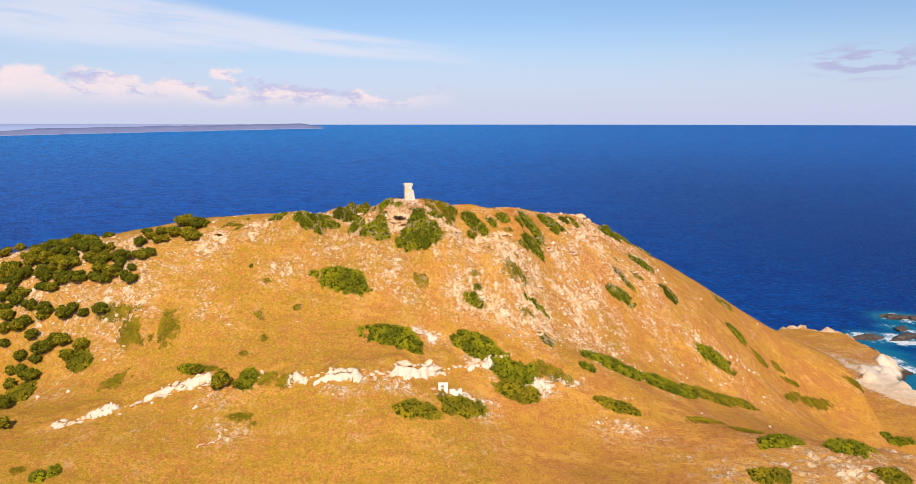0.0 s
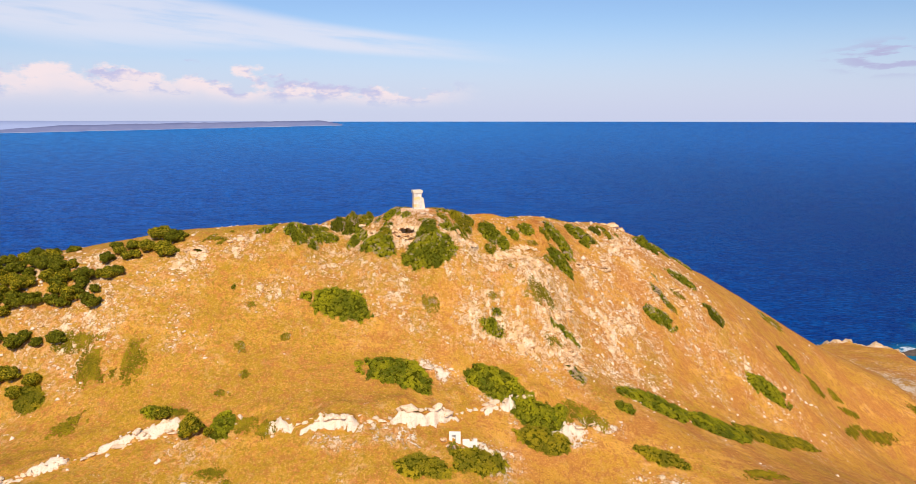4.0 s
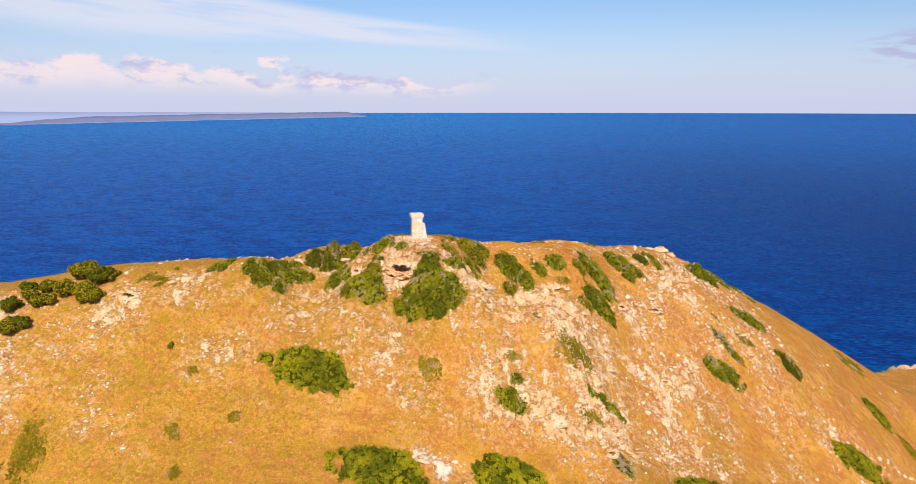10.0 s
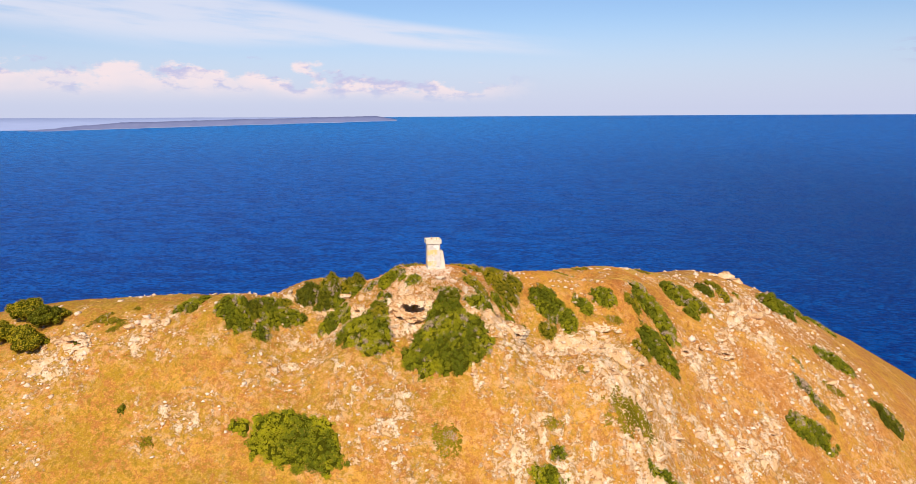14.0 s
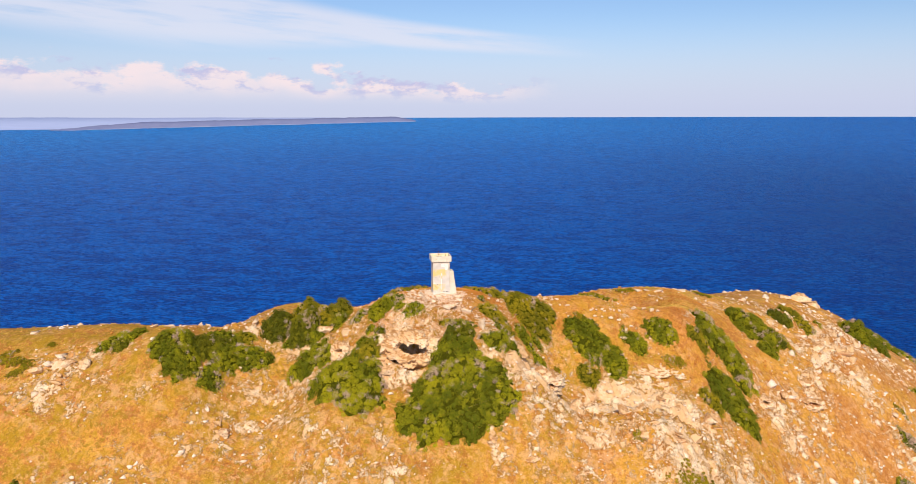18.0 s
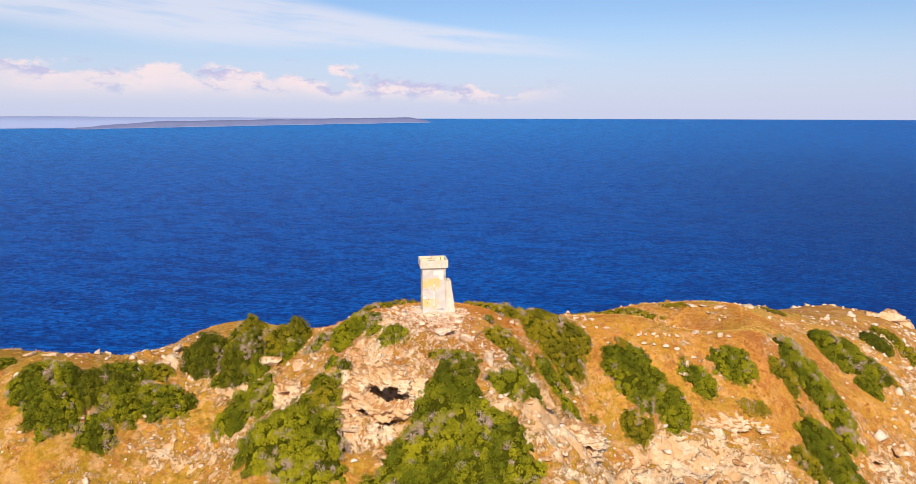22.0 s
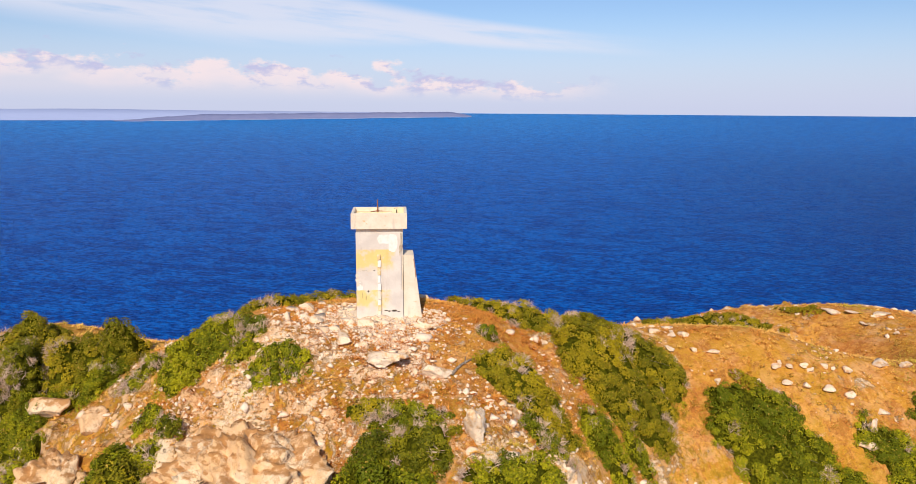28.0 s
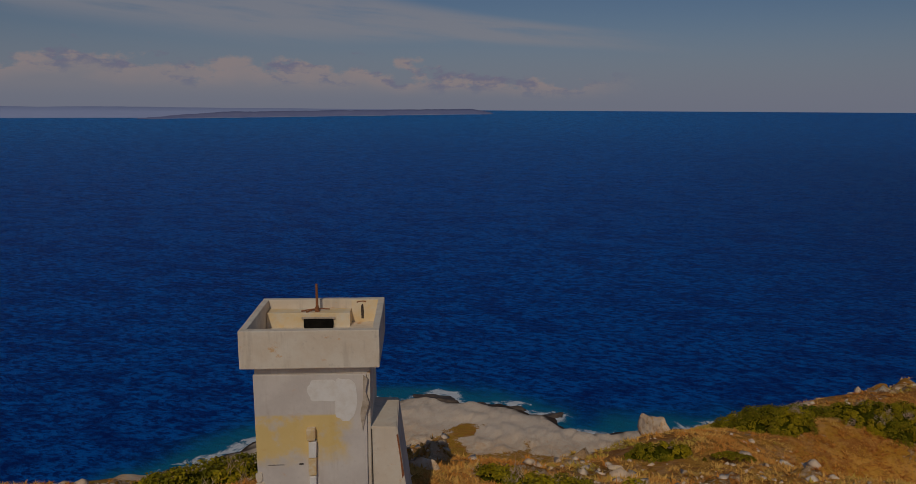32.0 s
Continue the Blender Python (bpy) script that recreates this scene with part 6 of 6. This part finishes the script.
# ---- the ruin below the hill ----
def build_ruin():
    gx, gy = -4.6, 165.6
    g = height(gx, gy)
    hut = tagged(new("ruined_hut"), "roofless whitewashed stone hut with a dark doorway", "ruin")
    hut.matrix_world = pose(gx, gy, g, 0, 0, 4)
    front = [(-1.2, -0.6), (-0.52, -0.6), (-0.52, 1.55), (0.16, 1.55), (0.16, -0.6), (1.2, -0.6), (1.2, 2.25), (-1.2, 2.35)]
    part("front_wall", slab(front, 0.0, 0.3, 0.03), WHITEWASH, hut)
    part("back_wall", box(-1.2, 1.2, 0.9, 1.15, -0.6, 1.5, 0.03, 0.03, 61), WHITEWASH, hut)
    part("side_wall", box(-1.2, -0.9, 0.304, 0.896, -0.6, 1.9, 0.03, 0.03, 62), WHITEWASH, hut)
    part("side_wall", box(0.9, 1.2, 0.304, 0.896, -0.6, 1.8, 0.03, 0.03, 63), WHITEWASH, hut)
    room = tagged(new("ruined_wall"), "broken whitewashed wall beside the hut", "ruin")
    room.matrix_world = pose(gx + 3.1, gy + 0.3, height(gx + 3.1, gy + 0.3), 0, 0, 2)
    broken = [(-1.5, -0.6), (1.55, -0.6), (1.55, 2.0), (0.75, 2.05), (0.7, 1.45), (0.0, 1.4), (-0.1, 1.95), (-1.5, 1.9)]
    part("wall", slab(broken, 0.0, 0.35, 0.03), WHITEWASH, room)
    part("return_wall", box(-1.5, -1.15, 0.354, 1.2, -0.6, 1.5, 0.03, 0.04, 66), WHITEWASH, room)
    for n, (dx, dy, s) in enumerate(((-2.2, -0.9, 0.8), (-1.3, -1.5, 0.6), (1.6, -0.8, 0.7), (2.9, -1.0, 0.9), (3.6, -0.7, 0.6))):
        boulder(gx + dx, gy + dy, (s, s * 0.7, s * 0.6), 40 * n, 0.3, 130 + n, "rubble_block", "whitewashed rubble fallen from the ruin", "rubble at the ruin", 3)


def build_palm():
    x, y = -5.0, 163.3
    g = height(x, y)
    palm = tagged(new("palm"), "small yellowing fan palm beside the ruin", "palm")
    palm.matrix_world = pose(x, y, g)
    part("trunk", rod((0, 0, -0.3), (0.1, 0, 1.3), 0.13, 0.10, 8, 0.05), BARK, palm, smooth=True)
    for n in range(11):
        q = 2 * math.pi * n / 11
        vs, fs = [], []
        for k in range(7):
            t = k / 6
            reach, up = 1.35 * t, 1.3 + 0.75 * math.sin(2.3 * t) * (0.5 + 0.5 * (n % 3) / 2) - 0.7 * t * t
            w = 0.20 * math.sin(math.pi * min(1, t * 0.9 + 0.08))
            for s in (-1, 0, 1):
                vs.append((reach * math.cos(q) - s * w * math.sin(q) + 0.1, reach * math.sin(q) + s * w * math.cos(q), up - 0.06 * abs(s)))
        for k in range(6):
            for s in range(2):
                fs.append((3 * k + s, 3 * k + s + 1, 3 * k + s + 4, 3 * k + s + 3))
        frond = new("frond", mesh_from("frond", vs, fs, LEAF_OLIVE if n % 3 else LEAF_GREY, False))
        frond.parent = palm


build_ruin()
build_palm()


# ---- fallen sticks by the tower ----
for x, y, l, q, lean, thick in ((-18.45, 217.05, 1.6, -42, -14, 0.032), (-18.7, 216.0, 0.75, 60, 14, 0.026), (-18.95, 215.75, 0.6, 110, -10, 0.022), (-12.06, 217.7, 1.9, 71, 4, 0.075)):
    g = (height(x - 0.4 * l * math.cos(radians(q)), y - 0.4 * l * math.sin(radians(q))) + height(x + 0.4 * l * math.cos(radians(q)), y + 0.4 * l * math.sin(radians(q)))) / 2
    stick = tagged(new("dead_branch"), "bleached dead branch lying on the stony knoll", "branch")
    stick.matrix_world = pose(x, y, g + 0.06, 0, -lean, q)
    part("stem", rod((-l / 2, 0, 0), (l / 2, 0, 0), thick, 0.5 * thick, 6, 0.1), DEADWOOD if thick < 0.05 else BARK, stick, smooth=True)
    part("twig", rod((0.1 * l, 0, 0.03), (0.38 * l, 0.3, 0.12), 0.5 * thick, 0.2 * thick, 5, 0.03), DEADWOOD if thick < 0.05 else BARK, stick, smooth=True)


# ---- loose stones and dry grass ----
def scatter_stones():
    rng = np.random.default_rng(7)
    v0, f0 = ico(1)
    vs, fs, n = [], [], 0
    for count, x0, x1, y0, y1, small, large, need in ((3400, -26, -7, 212, 222.5, 0.03, 0.13, 0.36), (1700, -20.0, -13.8, 217.0, 222.4, 0.03, 0.12, 0.0), (200, -26, -7, 212, 222.5, 0.08, 0.22, 0.40), (5200, -62, 32, 203, 246, 0.03, 0.16, 0.24), (5200, -95, 70, 168, 265, 0.10, 0.36, 0.30), (900, 30, 130, 170, 300, 0.25, 0.7, 0.28), (700, -140, -60, 150, 215, 0.2, 0.6, 0.28)):
        x, y = rng.uniform(x0, x1, count * 3), rng.uniform(y0, y1, count * 3)
        z, r = ground(x, y)
        ok = np.flatnonzero((r + 0.25 * rng.random(len(r)) > need + 0.20) & (np.hypot(x - TOWER[0], y - TOWER[1]) > 1.45))[:count]
        for k in ok:
            s = small * (large / small) ** (rng.random() ** 1.8)
            v = v0 * (1 + 0.36 * rng.normal(size=(len(v0), 1))) * rng.uniform(0.55, 1.25, 3) * s
            q = rng.uniform(0, 6.28)
            c, d = math.cos(q), math.sin(q)
            vs.append(np.stack([v[:, 0] * c - v[:, 1] * d + x[k], v[:, 0] * d + v[:, 1] * c + y[k], v[:, 2] * 0.7 + z[k] + 0.05 * s], 1))
            fs.append(f0 + n)
            n += len(v0)
    ob = new("loose_stones", mesh_from("loose_stones", np.concatenate(vs), np.concatenate(fs), STONE, False))
    tagged(ob, "countless loose limestone pieces strewn over the dry slope", "stones", kind="stuff")


def scatter_grass():
    """Rounded tufts of dry grass and low herbs: rust, straw and yellow-green."""
    rng = np.random.default_rng(9)
    pos, size = [], []
    for count, x0, x1, y0, y1, small, large in ((44000, -26, -6, 211, 227, 0.09, 0.22), (34000, -8, 22, 226, 254, 0.09, 0.21), (50000, -38, 28, 207, 256, 0.14, 0.36), (12000, -62, 34, 200, 246, 0.18, 0.42), (8000, -90, 70, 168, 262, 0.22, 0.46)):
        # tufts stand in cushions
        x, y = rng.uniform(x0, x1, count // 9), rng.uniform(y0, y1, count // 9)
        wide = rng.uniform(0.05, 0.30, count // 9)
        count = 9 * len(x)
        x, y = np.repeat(x, 9) + rng.normal(size=count) * np.repeat(wide, 9), np.repeat(y, 9) + rng.normal(size=count) * np.repeat(wide, 9)
        z, r = ground(x, y)
        far = np.hypot(x - TOWER[0], y - TOWER[1])
        ok = (r < 0.44 + 0.22 * rng.random(count) + 0.30 * (far < 11)) & (fbm(x / 2.6, y / 2.6, 3, 77) > np.where((y > 226) | (far < 12), -2.0, -0.3)) & (far > 2.2)
        pos.append(np.stack([x, y, z - 0.03], 1)[ok])
        size.append(0.8 * rng.uniform(small, large, count)[ok])
    p, s = np.concatenate(pos), np.concatenate(size)
    n, blades = len(p), 8
    tint = np.clip(0.56 + 0.8 * fbm(p[:, 0] / 3, p[:, 1] / 3, 3, 78) + rng.normal(0, 0.12, n) - 0.36 * np.exp(-((p[:, 0] - TOWER[0]) / 8) ** 2 - ((p[:, 1] - TOWER[1]) / 7) ** 2), 0, 1)
    base, s2 = np.repeat(p, blades, 0), np.repeat(s, blades)
    m = n * blades
    q, lie = rng.uniform(0, 6.28, m), rng.uniform(0.75, 1.5, m)
    way = np.stack([np.sin(lie) * np.cos(q), np.sin(lie) * np.sin(q), np.cos(lie)], 1)
    side = np.stack([-np.sin(q), np.cos(q), np.zeros(m)], 1) * (s2 * rng.uniform(0.06, 0.14, m))[:, None]
    root = base + way * (0.25 * s2)[:, None]
    tip = base + way * (s2 * rng.uniform(0.7, 1.25, m))[:, None]
    v = np.stack([root - side, root + side, tip], 1).reshape(-1, 3)
    me = mesh_from("dry_grass", v, np.arange(len(v)).reshape(-1, 3), STRAW, False, {"tint": np.repeat(tint, blades * 3)})
    tagged(new("dry_grass", me), "tufts of dry rust and straw-coloured grass along the crest", "grass", kind="stuff")


scatter_stones()
scatter_grass()
